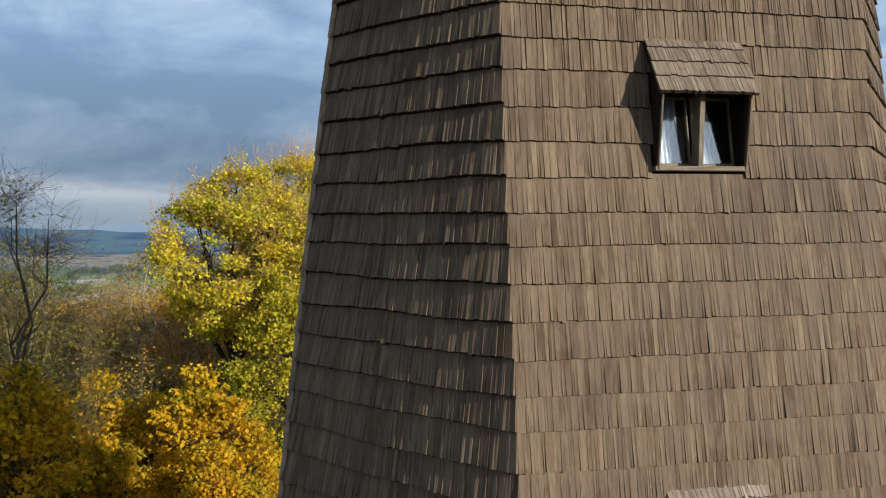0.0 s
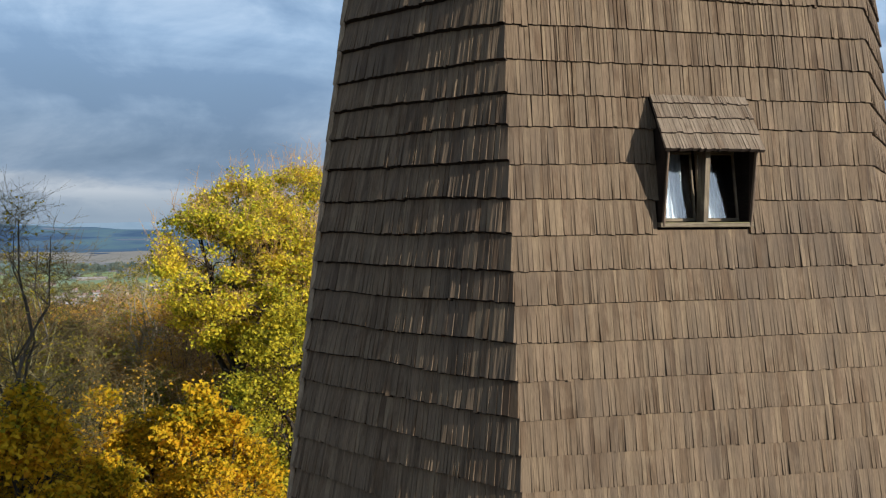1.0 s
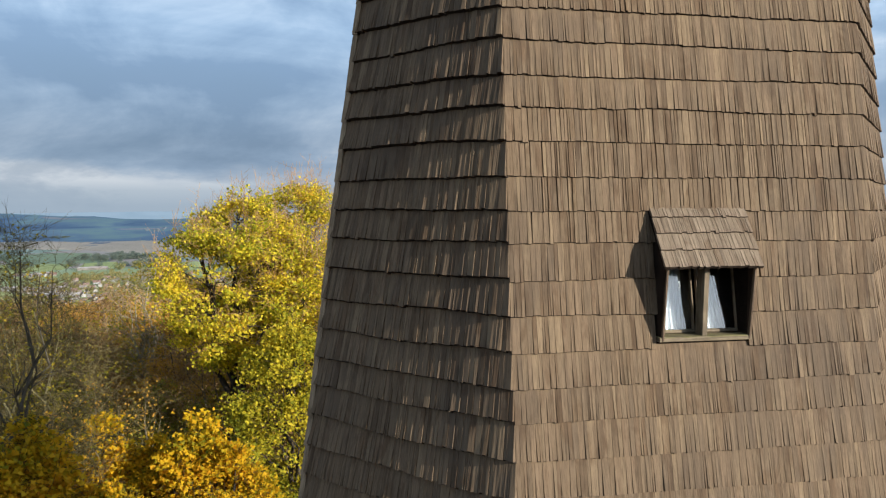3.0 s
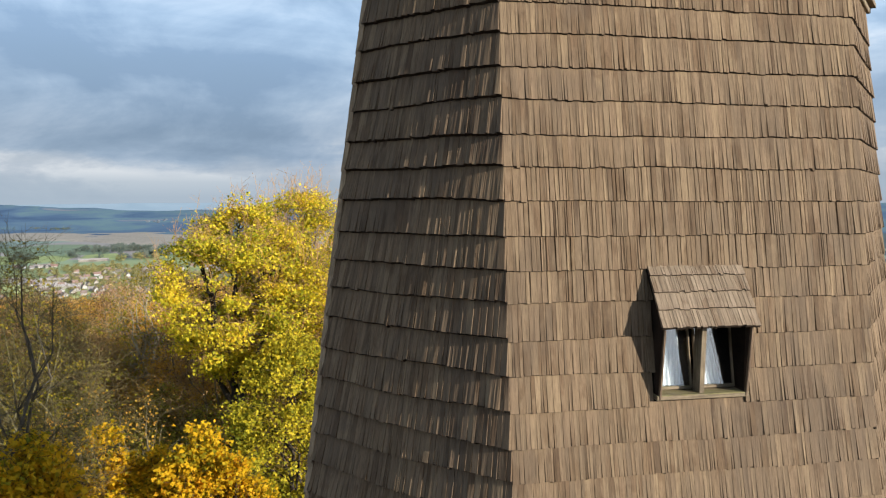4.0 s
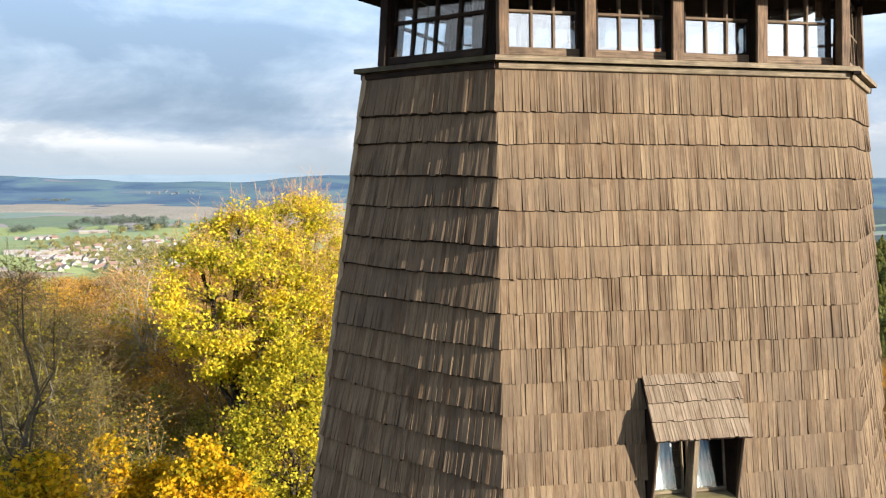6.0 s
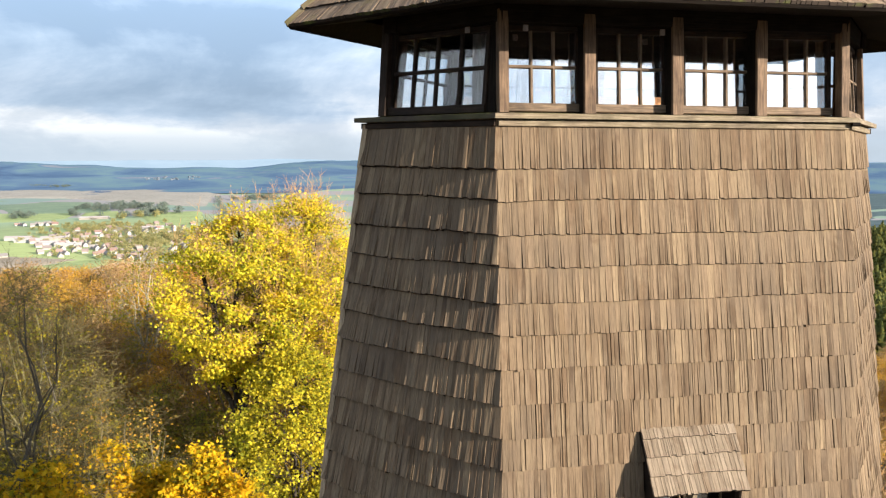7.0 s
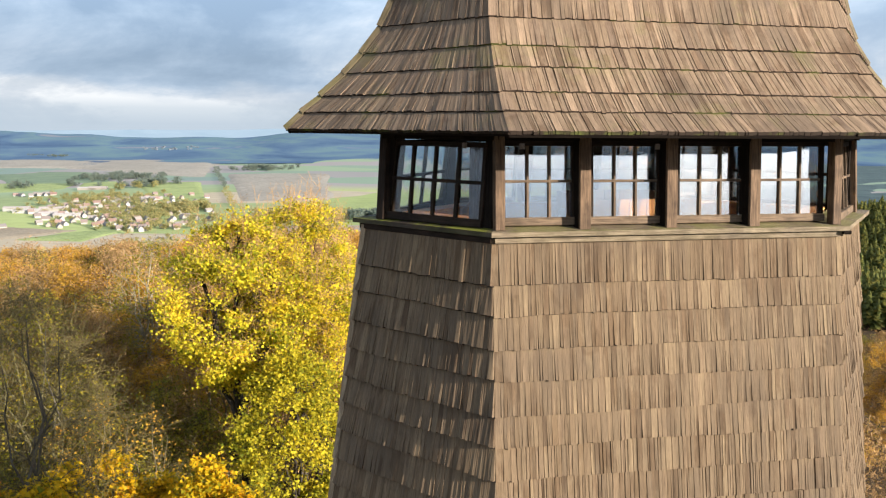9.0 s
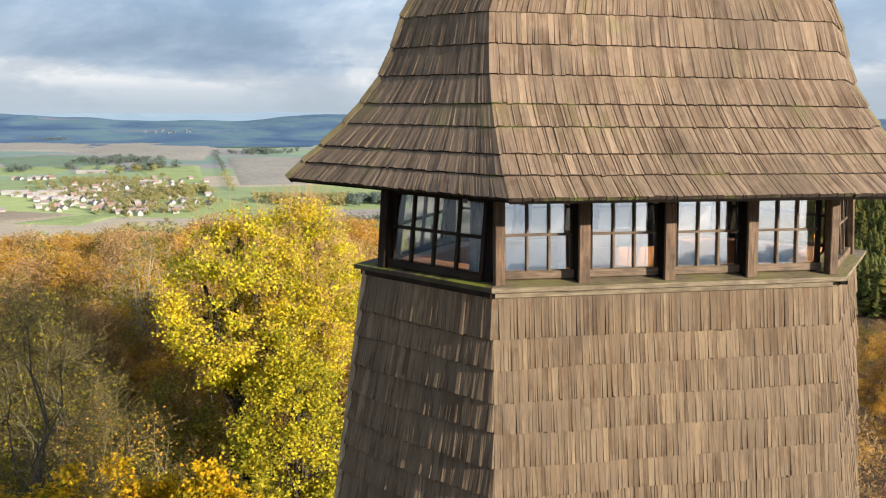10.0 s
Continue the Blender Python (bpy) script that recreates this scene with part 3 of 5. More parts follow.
def clad(parent, name, ring, side, levels, overlap, mat, rng, single=(), hole=None, wave=0.018, bulk=1.0, bow=0.0):
    """Clads one side with courses of shingles. Courses whose number is in single become objects of their own."""
    b = Build()
    count = 0
    for k, (z0, z1) in enumerate(zip(levels, levels[1:])):
        r0, r1 = ring(z0), ring(z1)
        a0, c0, a1, c1 = r0[side], r0[(side + 1) % 6], r1[side], r1[(side + 1) % 6]
        w0, w1 = (c0 - a0).length, (c1 - a1).length
        n = ((c0 - a0).cross(a1 - a0)).normalized()
        up = 1.0 + overlap
        edges = [0.0]
        for w in split_widths(max(w0, 0.06), 0, 0, rng):
            edges.append(edges[-1] + w / max(w0, 0.06))
        phase, thick0 = rng.uniform(0, 20), rng.uniform(0.036, 0.044) * (1.7 if bow else 1.0)
        for f0, f1 in zip(edges, edges[1:]):
            fm = (f0 + f1) / 2
            wob = wave * noise.noise((fm * w0 * 0.9 + phase, k * 3.7, side)) + rng.gauss(0, 0.0034) - (rng.uniform(0.005, 0.015) if rng.random() < 0.018 else 0)
            gap = rng.uniform(0.0022, 0.0036) if rng.random() < 0.93 else rng.uniform(0.0036, 0.0048)
            lean = rng.gauss(0, 0.0016)
            bl, br = a0.lerp(c0, f0), a0.lerp(c0, f1)
            tl, tr = bl + (a1.lerp(c1, f0) - bl) * up, br + (a1.lerp(c1, f1) - br) * up
            x = (c0 - a0).normalized()
            slope = ((tl + tr) / 2 - (bl + br) / 2).normalized()
            if hole and hole(bl.lerp(br, 0.5), (bl + br + tl + tr) / 4):
                continue
            bl, br = bl + slope * wob + x * gap, br + slope * wob - x * gap
            if f0 < 1e-6:                   # the outer shingles lap round the corner
                bl, tl = bl - x * 0.017, tl - x * 0.006
            if f1 > 1 - 1e-6:
                br, tr = br + x * 0.017, tr + x * 0.006
            if bow:                         # the boarding bellies out
                belly = n * bow * min(1.0, (14.97 - z0) / 1.6) * (4 * fm * (1 - fm) + 0.16 * noise.noise((fm * w0 * 5.0, k * 5.1, 2.0)))
                bl, br, tl, tr = bl + belly, br + belly, tl + belly, tr + belly
            if 0.02 < fm < 0.98:
                bl, br = bl + x * lean, br + x * lean
            if k in single and count < 300 and 0.03 < fm < 0.97:
                w = (br - bl).length
                near_w = min(WIDTHS, key=lambda q: abs(q - w))
                ob = new(name, shingle_mesh(near_w, mat, rng.randrange(3)))
                ob.parent = parent
                rot = Matrix((x, slope, x.cross(slope).normalized())).transposed().to_4x4()
                tilt = Matrix.Rotation(rng.gauss(0, 0.025), 4, "Y") @ Matrix.Rotation(rng.gauss(0, 0.006), 4, "Z")
                ob.matrix_basis = Matrix.Translation((bl + br) / 2) @ rot @ tilt @ Matrix.Diagonal((w / near_w, ((tl + tr) / 2 - (bl + br) / 2).length / 0.4, bulk, 1))
                count += 1
            else:
                shingle_solid(b, bl, br, tl, tr, n, bulk * (thick0 + rng.uniform(-0.006, 0.006)), 0.013 * bulk, rng, (0.10 + 0.62 * fm) * (0.45 + 0.55 * smooth(10.0, 12.8, z0)) if bow else None)
    return part("shingles", b, mat, parent, kind="stuff")


levels_wall = [8.13 - 0.3225 * k for k in range(25, 0, -1)] + [8.13, 8.47, 8.77, 9.09, 9.415, 9.745, 10.08, 10.38, 10.70, 11.025, 11.355, 11.695,
                                                               11.99, 12.308, 12.637, 12.955, 13.262, 13.595, 13.90, 14.225, 14.52, 14.97]
levels_roof = [15.985, 16.155, 16.33, 16.565, 16.775, 17.055, 17.35, 17.655]
while levels_roof[-1] < 20.1:
    levels_roof.append(levels_roof[-1] + 0.31)


LOWER = (-0.03, -0.575, -4.12)                     # where the second dormer sits, from the first


def in_dormer(foot, mid):
    return -0.44 < foot.x < 0.47 and 10.83 < mid.z < 11.75 or -0.44 < foot.x - LOWER[0] < 0.47 and 10.83 < mid.z - LOWER[2] < 11.75


def solid_side(name, ring, side, zs, thickness, mat, hole=None):
    """The boarding behind the shingles of one side, with its opening if it has one."""
    b = Build()
    for z0, z1 in zip(zs, zs[1:]):
        r0, r1 = ring(z0), ring(z1)
        quad = [r0[side], r0[(side + 1) % 6], r1[(side + 1) % 6], r1[side]]
        n = (quad[1] - quad[0]).cross(quad[3] - quad[0]).normalized()
        cuts = [(0.0, 1.0)]
        if hole and hole[2] <= z0 + 0.01 and z1 - 0.01 <= hole[3]:
            w = (quad[1] - quad[0]).length
            cuts = [(0.0, (hole[0] + w / 2) / w), ((hole[1] + w / 2) / w, 1.0)]
        for f0, f1 in cuts:
            slab(b, [quad[0].lerp(quad[1], f0) - n * 0.008, quad[0].lerp(quad[1], f1) - n * 0.008, quad[3].lerp(quad[2], f1) - n * 0.008, quad[3].lerp(quad[2], f0) - n * 0.008], n, thickness)
    ob = part(name, b, mat, tower)
    bm = bmesh.new()
    bm.from_mesh(ob.data)
    bmesh.ops.remove_doubles(bm, verts=bm.verts, dist=0.012)
    bm.to_mesh(ob.data)
    bm.free()
    return ob


walls, slopes = [], []
for s in range(6):
    zs = [0, 2.5, 5, 7.4, 9.1, 10.0, 10.80, 11.72, 12.35, 13.6, 14.97] if s == 0 else [z for z, w in WALL_W]
    walls.append(solid_side("wall", wall_ring, s, zs, 0.06, M_DARK, (-0.43, 0.46, 10.80, 11.72) if s == 0 else None))
    slopes.append(solid_side("roof", roof_ring, s, [z for z, w in ROOF_W], 0.03, M_DARK))

# edge boards that close the sharp corner away from the sun, one to each course
for c, sx in ((5, -1),):
    edge = random.Random(c)
    for z0, z1 in zip(levels_wall, levels_wall[1:]):
        b = Build()
        p, q = wall_ring(z0)[c], wall_ring(z1)[c]
        push = Vector((sx, -0.55, 0)) * 0.036
        # stands for shingle ends, with the light on them in its tone
        bar(b, p + push * edge.uniform(0.95, 1.2), q + push * edge.uniform(0.6, 0.85) + Vector((0, 0, 0.01)), 0.055, 0.06, (0.35 * sx, -1, 0), 0.003)
        part("edge_board", b, M_EDGE, tower, "corner board standing for shingle ends, paled to look lit")

# the same along the hips of the roof
for c, sx in ((5, -1), (2, 1)):
    edge = random.Random(c + 20)
    for z0, z1 in zip(levels_roof, levels_roof[1:]):
        b = Build()
        p, q = roof_ring(z0)[c], roof_ring(z1)[c]
        lift = Vector((sx * 0.6, -0.45, 0.75)).normalized() * 0.03
        bar(b, p + lift * edge.uniform(0.9, 1.3), q + lift * edge.uniform(0.3, 0.7) + (q - p) * 0.06, 0.07, 0.03, (0.2 * sx, -0.8, 0.6), 0.004)
        part("hip_board", b, M_HIP, tower, "weathered hip board with moss")

# cap over the roof's peak
b = Build()
slab(b, [(x, y, 20.43) for x, y in corners(1.96, 0.42, 0.50)], (0, 0, 1), 0.05)
part("roof_cap", b, M_DARK, tower)

# sill board round the foot of the gallery, mitred at the corners
SILL_OUT = corners(3.225, 1.90, 3.125, 0.11)
SILL_IN = corners(2.86, 1.75, 2.67)
for s in range(6):
    b = Build()
    j = (s + 1) % 6
    o0, o1, i0, i1 = SILL_OUT[s], SILL_OUT[j], SILL_IN[s], SILL_IN[j]
    for za, zb, push in ((15.005, 15.052, 0.0),):
        loop = [(*o0, za), (*o1, za), (*i1, za + 0.02), (*i0, za + 0.02)]
        top = [(*o0, zb), (*o1, zb), (*i1, zb + 0.03), (*i0, zb + 0.03)]
        length = math.dist(o0, o1)
        b.face(top, [(0, 0), (0, length), (0.3, length - 0.1), (0.3, 0.1)])
        b.face(loop[::-1], [(0.3, 0.1), (0.3, length - 0.1), (0, length), (0, 0)])
        for p in range(4):
            q = (p + 1) % 4
            b.face([loop[p], loop[q], top[q], top[p]], [(0, 0), (0, length), (0.05, length), (0.05, 0)])
    part("sill_board", b, M_SILL if s in (0, 1, 3) else M_MOSS_SHADE, tower, "weathered sill board with green moss")
    # apron board under the sill, toned for shade on the darker sides
    b = Build()
    n = Vector((o1[1] - o0[1], -(o1[0] - o0[0]), 0)).normalized()
    t = Vector((o1[0] - o0[0], o1[1] - o0[1], 0)).normalized()
    p0, p1 = Vector((*o0, 14.965)) - n * 0.075 + t * 0.05, Vector((*o1, 14.965)) - n * 0.075 - t * 0.05
    bar(b, p0, p1, 0.06, 0.035, n)
    part("apron_board", b, M_SILL if s in (0, 1, 3) else M_SHADE_TIMBER, tower)

# the end of a peg under the mitre of the sill
b = Build()
bar(b, (1.85, -3.20, 14.985), (1.925, -3.215, 14.985), 0.04, 0.04, (0, -1, 0), 0.012)
part("peg", b, M_DARK, tower, "dark end of a wooden peg")

# gallery: corner posts, posts between the windows, head beam
PLATE = corners(3.16, 1.855, 2.896)
PLATE[2], PLATE[5] = (2.896, -2.081), (-2.896, -2.081)   # the glazed walls stand back from the sharp corners
LEAN_IN = 0.085                             # the gallery's walls lean in, metre by metre


def side_frame(s):
    """Middle of a gallery side, its outward and sideways directions and its length, on the posts' outer line."""
    p, q = Vector((*PLATE[s], 0)), Vector((*PLATE[(s + 1) % 6], 0))
    t = (q - p).normalized()
    return (p + q) / 2, Vector((t.y, -t.x, 0)), t, (q - p).length


def make_window(cols, clear, name_label, wood, glass, thick=0.026):
    """A gallery window: its frame, glazing bars and panes. Local x along the wall, y inwards, z up from the sill."""
    win = new("window")
    win.parent = tower
    h0, hm, h1 = 0.035, 0.455, 0.80
    rail, stile = 0.05, 0.045
    w = clear
    b = Build()
    bar(b, (-w / 2 - stile, -0.01, h0 + rail / 2), (w / 2 + stile, -0.01, h0 + rail / 2), rail + 0.03, 0.075, (0, -1, 0))
    part("bottom_rail", b, wood, win)
    # top rail and stiles carry the shade of eave and posts in their colour
    b = Build()
    bar(b, (-w / 2 - stile, 0, h1 + rail / 2), (w / 2 + stile, 0, h1 + rail / 2), rail, 0.055, (0, -1, 0))
    part("top_rail", b, M_SHADE_TIMBER, win)
    for sx in (-1, 1):
        b = Build()
        bar(b, (sx * (w / 2 + stile / 2), 0, h0 + rail + 0.015), (sx * (w / 2 + stile / 2), 0, h1), stile, 0.055, (0, -1, 0))
        part("stile", b, M_SHADE_TIMBER, win)
    xs = [-w / 2 + w * k / cols for k in range(cols + 1)]
    for x in xs[1:-1]:
        b = Build()
        bar(b, (x, 0, h0 + rail), (x, 0, h1), thick, 0.04, (0, -1, 0), 0.004)
        part("glazing_bar", b, wood, win)
    b = Build()
    bar(b, (-w / 2, -0.002, hm), (w / 2, -0.002, hm), thick, 0.042, (0, -1, 0), 0.004)
    part("glazing_bar", b, wood, win)
    rng = random.Random(cols)
    for x0, x1 in zip(xs, xs[1:]):
        for z0, z1 in ((h0 + rail, hm), (hm, h1)):
            b = Build()
            e = 0.006
            tip = rng.uniform(-0.004, 0.004)
            slab(b, [(x0 + e, 0.006 + tip, z0 + e), (x1 - e, 0.006 - tip, z0 + e), (x1 - e, 0.006 - tip * 0.4, z1 - e), (x0 + e, 0.006 + tip, z1 - e)], (0, -1, 0), 0.004)
            pane = part("pane", b, glass, win, "slightly wavy old glass pane")
            pane.visible_shadow = False
    return tagged(win, name_label)


win_long = make_window(3, 0.68, "brown wooden gallery window with six panes", M_FRAME, M_GLOSSY)
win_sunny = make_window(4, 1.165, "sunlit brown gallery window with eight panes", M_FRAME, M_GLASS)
win_short = make_window(4, 1.165, "gallery window with eight panes, wood toned dark for shade", M_SHADE_TIMBER, M_GLASS, 0.036)
ajar = random.Random(4)
used = {"long": False, "short": False, "sunny": False}
BAYS = (-1.363, -0.458, 0.4685, 1.373)
POSTS = (-0.945, -0.04, 0.865)
for s in range(6):
    mid, n, t, length = side_frame(s)
    long = s % 3 == 0
    turn = math.degrees(math.atan2(t.y, t.x))
    recess = 0.19 if long else 0.08
    up_from, up_to = Vector((0, 0, 15.06)), Vector((0, 0, 16.02))
    shift = {5: -0.06, 1: 0.06}.get(s, 0.0)
    if not long:                             # boards that fill the rest of a short side, shade-toned but on side 1
        for x0, x1 in ((0.1 - length / 2, shift - 0.62), (shift + 0.62, length / 2 - 0.1)):
            if x1 - x0 < 0.02:
                continue
            at = mid + t * (x0 + x1) / 2 - n * 0.115
            b = Build()
            bar(b, at + up_from, at + up_to - n * LEAN_IN * 0.96, x1 - x0, 0.04, n, 0.004)
            part("side_board", b, M_POST if s == 1 else M_SHADE_TIMBER, tower)
    for x in (BAYS if long else (shift,)):
        at = mid + t * x - n * recess
        m = pose(at.x, at.y, 15.06 if long else 15.045, 0, 0, turn) @ pose(0, 0, 0, -6.0 + ajar.gauss(0, 0.3), 0, ajar.gauss(0, 0.5))
        kind, proto = ("long", win_long) if long else ("sunny", win_sunny) if s == 1 else ("short", win_short)
        if used[kind]:
            copy_thing(proto, m)
        else:
            proto.matrix_basis = m
            used[kind] = True
    for x in (POSTS if long else ()):
        at = mid + t * x - n * 0.018
        b = Build()
        bar(b, at + up_from, at + up_to - n * LEAN_IN * 0.96, 0.12, 0.036, n, 0.008)
        part("post", b, M_POST, tower)
        # the post's rear in near-black paints its shaded flank
        at = mid + t * x - n * 0.145
        b = Build()
        bar(b, at + up_from, at + up_to - n * LEAN_IN * 0.96, 0.118, 0.215, n, 0.004)
        part("post", b, M_DARK, tower)
    ends = length / 2
    for sx in (-1, 1):                       # posts at the corners, and boards beside them
        if not long:
            if (s, sx) not in ((5, -1), (1, 1)):
                at = mid + t * sx * (ends - 0.15) - n * 0.10
                b = Build()
                bar(b, at + up_from, at + up_to - n * LEAN_IN * 0.96, 0.13, 0.05, n, 0.004)
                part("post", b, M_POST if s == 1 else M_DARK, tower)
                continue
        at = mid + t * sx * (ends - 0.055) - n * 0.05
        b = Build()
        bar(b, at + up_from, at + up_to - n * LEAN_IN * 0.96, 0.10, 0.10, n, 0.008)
        part("post", b, M_POST if long or s == 1 else M_SHADE_TIMBER, tower)
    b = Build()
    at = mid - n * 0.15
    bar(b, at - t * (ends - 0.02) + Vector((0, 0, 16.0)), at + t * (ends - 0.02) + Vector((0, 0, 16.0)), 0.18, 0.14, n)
    part("head_beam", b, M_DARK, tower)

# small white lamps under the head beam, a paper notice and a drawn-back curtain behind the glass
for x, y, turn in ((-1.576, -3.02, 0), (-0.19, -3.02, 0), (-2.06, -2.80, -44.5)):
    b = Build()
    n = Vector((math.sin(radians(turn)), -math.cos(radians(turn)), 0))
    p = Vector((x, y, 0)) + n * 0.04
    bar(b, p + Vector((0, 0, 15.83)), p + Vector((0, 0, 15.885)), 0.05, 0.025, n, 0.006)
    part("lamp", b, M_CURTAIN, tower, "small grey box lamp")
b = Build()
slab(b, [(-1.15, -2.945, 15.15), (-1.075, -2.945, 15.15), (-1.075, -2.938, 15.23), (-1.15, -2.938, 15.23)], (0, -1, 0), 0.002)
part("notice", b, M_CLOTH, tower, "blank white paper notice")
b = Build()
q0, q1 = Vector((-1.99, -2.62, 15.1)), Vector((-1.80, -2.82, 15.1))
for i in range(20):
    quad = []
    for u, top in ((i / 20, 0), ((i + 1) / 20, 0), ((i + 1) / 20, 1), (i / 20, 1)):
        quad.append(q0.lerp(q1, u) + Vector((0.7, 0.7, 0)) * 0.012 * math.sin(u * 40) + Vector((0, 0, 0.75 * top)))
    b.face(quad, [(0, 0), (0.01, 0), (0.01, 0.6), (0, 0.6)])
part("curtain", b, M_CURTAIN, tower, "thin curtain drawn to the window's edge")

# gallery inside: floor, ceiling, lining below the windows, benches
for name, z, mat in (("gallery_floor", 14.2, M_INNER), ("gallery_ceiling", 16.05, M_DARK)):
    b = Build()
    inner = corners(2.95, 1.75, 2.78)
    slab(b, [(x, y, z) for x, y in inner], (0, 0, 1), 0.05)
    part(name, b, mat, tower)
for s in range(6):
    p, q = (Vector((*c, 0)) for c in (corners(2.84, 1.72, 2.62)[s], corners(2.84, 1.72, 2.62)[(s + 1) % 6]))
    n = Vector((q.y - p.y, p.x - q.x, 0)).normalized()
    b = Build()
    slab(b, [p + Vector((0, 0, 14.2)), q + Vector((0, 0, 14.2)), q + Vector((0, 0, 15.06)), p + Vector((0, 0, 15.06))], n, 0.025)
    part("lining", b, M_INNER, tower, "varnished reddish board lining")
for s in range(6):                          # ledge inside the windows
    o, i = corners(2.84, 1.72, 2.62), corners(2.62, 1.62, 2.36)
    b = Build()
    slab(b, [(*o[s], 15.105), (*o[(s + 1) % 6], 15.105), (*i[(s + 1) % 6], 15.105), (*i[s], 15.105)], (0, 0, 1), 0.03)
    part("ledge", b, M_INNER, tower, "varnished ledge inside the windows")
# the stair's shaft in the middle of the gallery
b = Build()
for k in range(24):
    a = -0.6 + 1.2 * (k % 6 + 0.5) / 6
    f = k // 6
    x, y = ((a, -0.6), (0.6, a), (-a, 0.6), (-0.6, -a))[f]
    y += AXIS
    bar(b, (x, y, 14.2), (x, y, 15.28), 0.19, 0.025, ((0, -1, 0), (1, 0, 0), (0, 1, 0), (-1, 0, 0))[f], 0.003)
part("stair_rail", b, M_INNER, tower, "boarded rail round the stair")

# soffit under the eaves, with rafters; its black tone paints the eave's shade
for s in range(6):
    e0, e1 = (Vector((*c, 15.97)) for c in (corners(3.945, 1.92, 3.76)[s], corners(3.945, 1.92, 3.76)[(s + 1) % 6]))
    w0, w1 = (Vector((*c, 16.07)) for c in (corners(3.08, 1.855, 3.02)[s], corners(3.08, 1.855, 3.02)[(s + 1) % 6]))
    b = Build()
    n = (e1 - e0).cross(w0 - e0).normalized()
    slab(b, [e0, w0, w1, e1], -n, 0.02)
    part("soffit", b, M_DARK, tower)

# the dormer: cheeks, roof, frame, casements
dormer = new("dormer")
dormer.parent = tower
tagged(dormer, "small shingled dormer window with a lean-to roof")
WV = lambda z: -between(WALL_W, z)
b = Build()
for sx, x in ((-1, -0.445), (1, 0.465)):
    b2 = Build()
    z0, z1, z2 = 10.80, 11.50, 11.97
    poly = [Vector((x, -3.715, z0)), Vector((x, -3.81, z1)), Vector((x, WV(z2) + 0.02, z2)), Vector((x, WV(z0) + 0.25, z0))]
    if sx < 0:
        poly = poly[::-1]
    slab(b2, poly, (sx, 0, 0), 0.022)
    part("cheek", b2, M_SHADE_TIMBER, dormer, "board cheek toned dark for its shade")
    # inner lining of the reveal, in narrow upright boards
    for k in range(5):
        y0, y1 = -3.70 + 0.062 * k, -3.70 + 0.062 * (k + 1) - 0.003
        b2 = Build()
        xi = x - sx * 0.024
        slab(b2, [(xi, y0, z0 + 0.04), (xi, y1, z0 + 0.04), (xi, y1, z1), (xi, y0, z1)] if sx < 0 else [(xi, y1, z0 + 0.04), (xi, y0, z0 + 0.04), (xi, y0, z1), (xi, y1, z1)], (-sx, 0, 0), 0.012)
        part("lining_board", b2, M_DARK, dormer)
    b2 = Build()
    bar(b2, (x - sx * 0.012, -3.722, z0 - 0.01), (x - sx * 0.012, -3.805, z1 + 0.02), 0.024, 0.035, (0, -1, 0))
    part("jamb", b2, M_FRAME, dormer)
b = Build()
bar(b, (-0.46, -3.60, 10.80), (0.48, -3.60, 10.80), 0.045, 0.27, (0, -1, 0))
part("window_sill", b, M_SILL, dormer, "grey board sill")
b = Build()
bar(b, (0.012, -3.62, 10.82), (0.012, -3.65, 11.50), 0.055, 0.14, (0, -1, 0))
part("mullion", b, M_SILL, dormer)
b = Build()
slab(b, [(-0.44, -3.79, 11.475), (-0.44, -3.40, 11.60), (0.46, -3.40, 11.60), (0.46, -3.79, 11.475)], (0, -0.25, -0.97), 0.02)
part("soffit", b, M_DARK, dormer)
for x0, x1 in ((-0.42, -0.01), (0.03, 0.44)):
    cas = new("casement")
    cas.parent = dormer
    y, lean = -3.535, 0.11                   # the casements lean back
    b = Build()
    for p, q in (((x0, y, 10.845), (x1, y, 10.845)), ((x0, y + lean, 11.49), (x1, y + lean, 11.49)), ((x0 + 0.01, y, 10.86), (x0 + 0.01, y + lean, 11.48)), ((x1 - 0.01, y, 10.86), (x1 - 0.01, y + lean, 11.48))):
        bar(b, p, q, 0.03 if p[2] == q[2] else 0.018, 0.035, (0, -1, 0), 0.004)
    part("frame", b, M_SILL, cas)
    b = Build()
    slab(b, [(x0 + 0.012, y - 0.004, 10.855), (x1 - 0.012, y - 0.006, 10.855), (x1 - 0.012, y + lean - 0.006, 11.485), (x0 + 0.012, y + lean - 0.004, 11.485)], Vector((0, -1, 0.17)).normalized(), 0.004)
    part("pane", b, M_DORMER, cas).visible_shadow = False
    # a curtain drawn aside, in soft folds
    b = Build()
    cols = 24
    for i in range(cols):
        quad = []
        for u, top in ((i / cols, 0), ((i + 1) / cols, 0), ((i + 1) / cols, 1), (i / cols, 1)):
            width = 0.27 if x0 < 0 else 0.13 + 0.11 * (1 - top)
            quad.append((x0 + 0.045 + u * width, y + lean * top + 0.030 + 0.010 * math.sin(u * 34), 10.86 + 0.62 * top))
        b.face(quad, [(0, 0), (0.01, 0), (0.01, 0.6), (0, 0.6)])
    part("curtain", b, M_CLOTH, cas, "white curtain drawn aside")
# a dark room behind the dormer
b = Build()
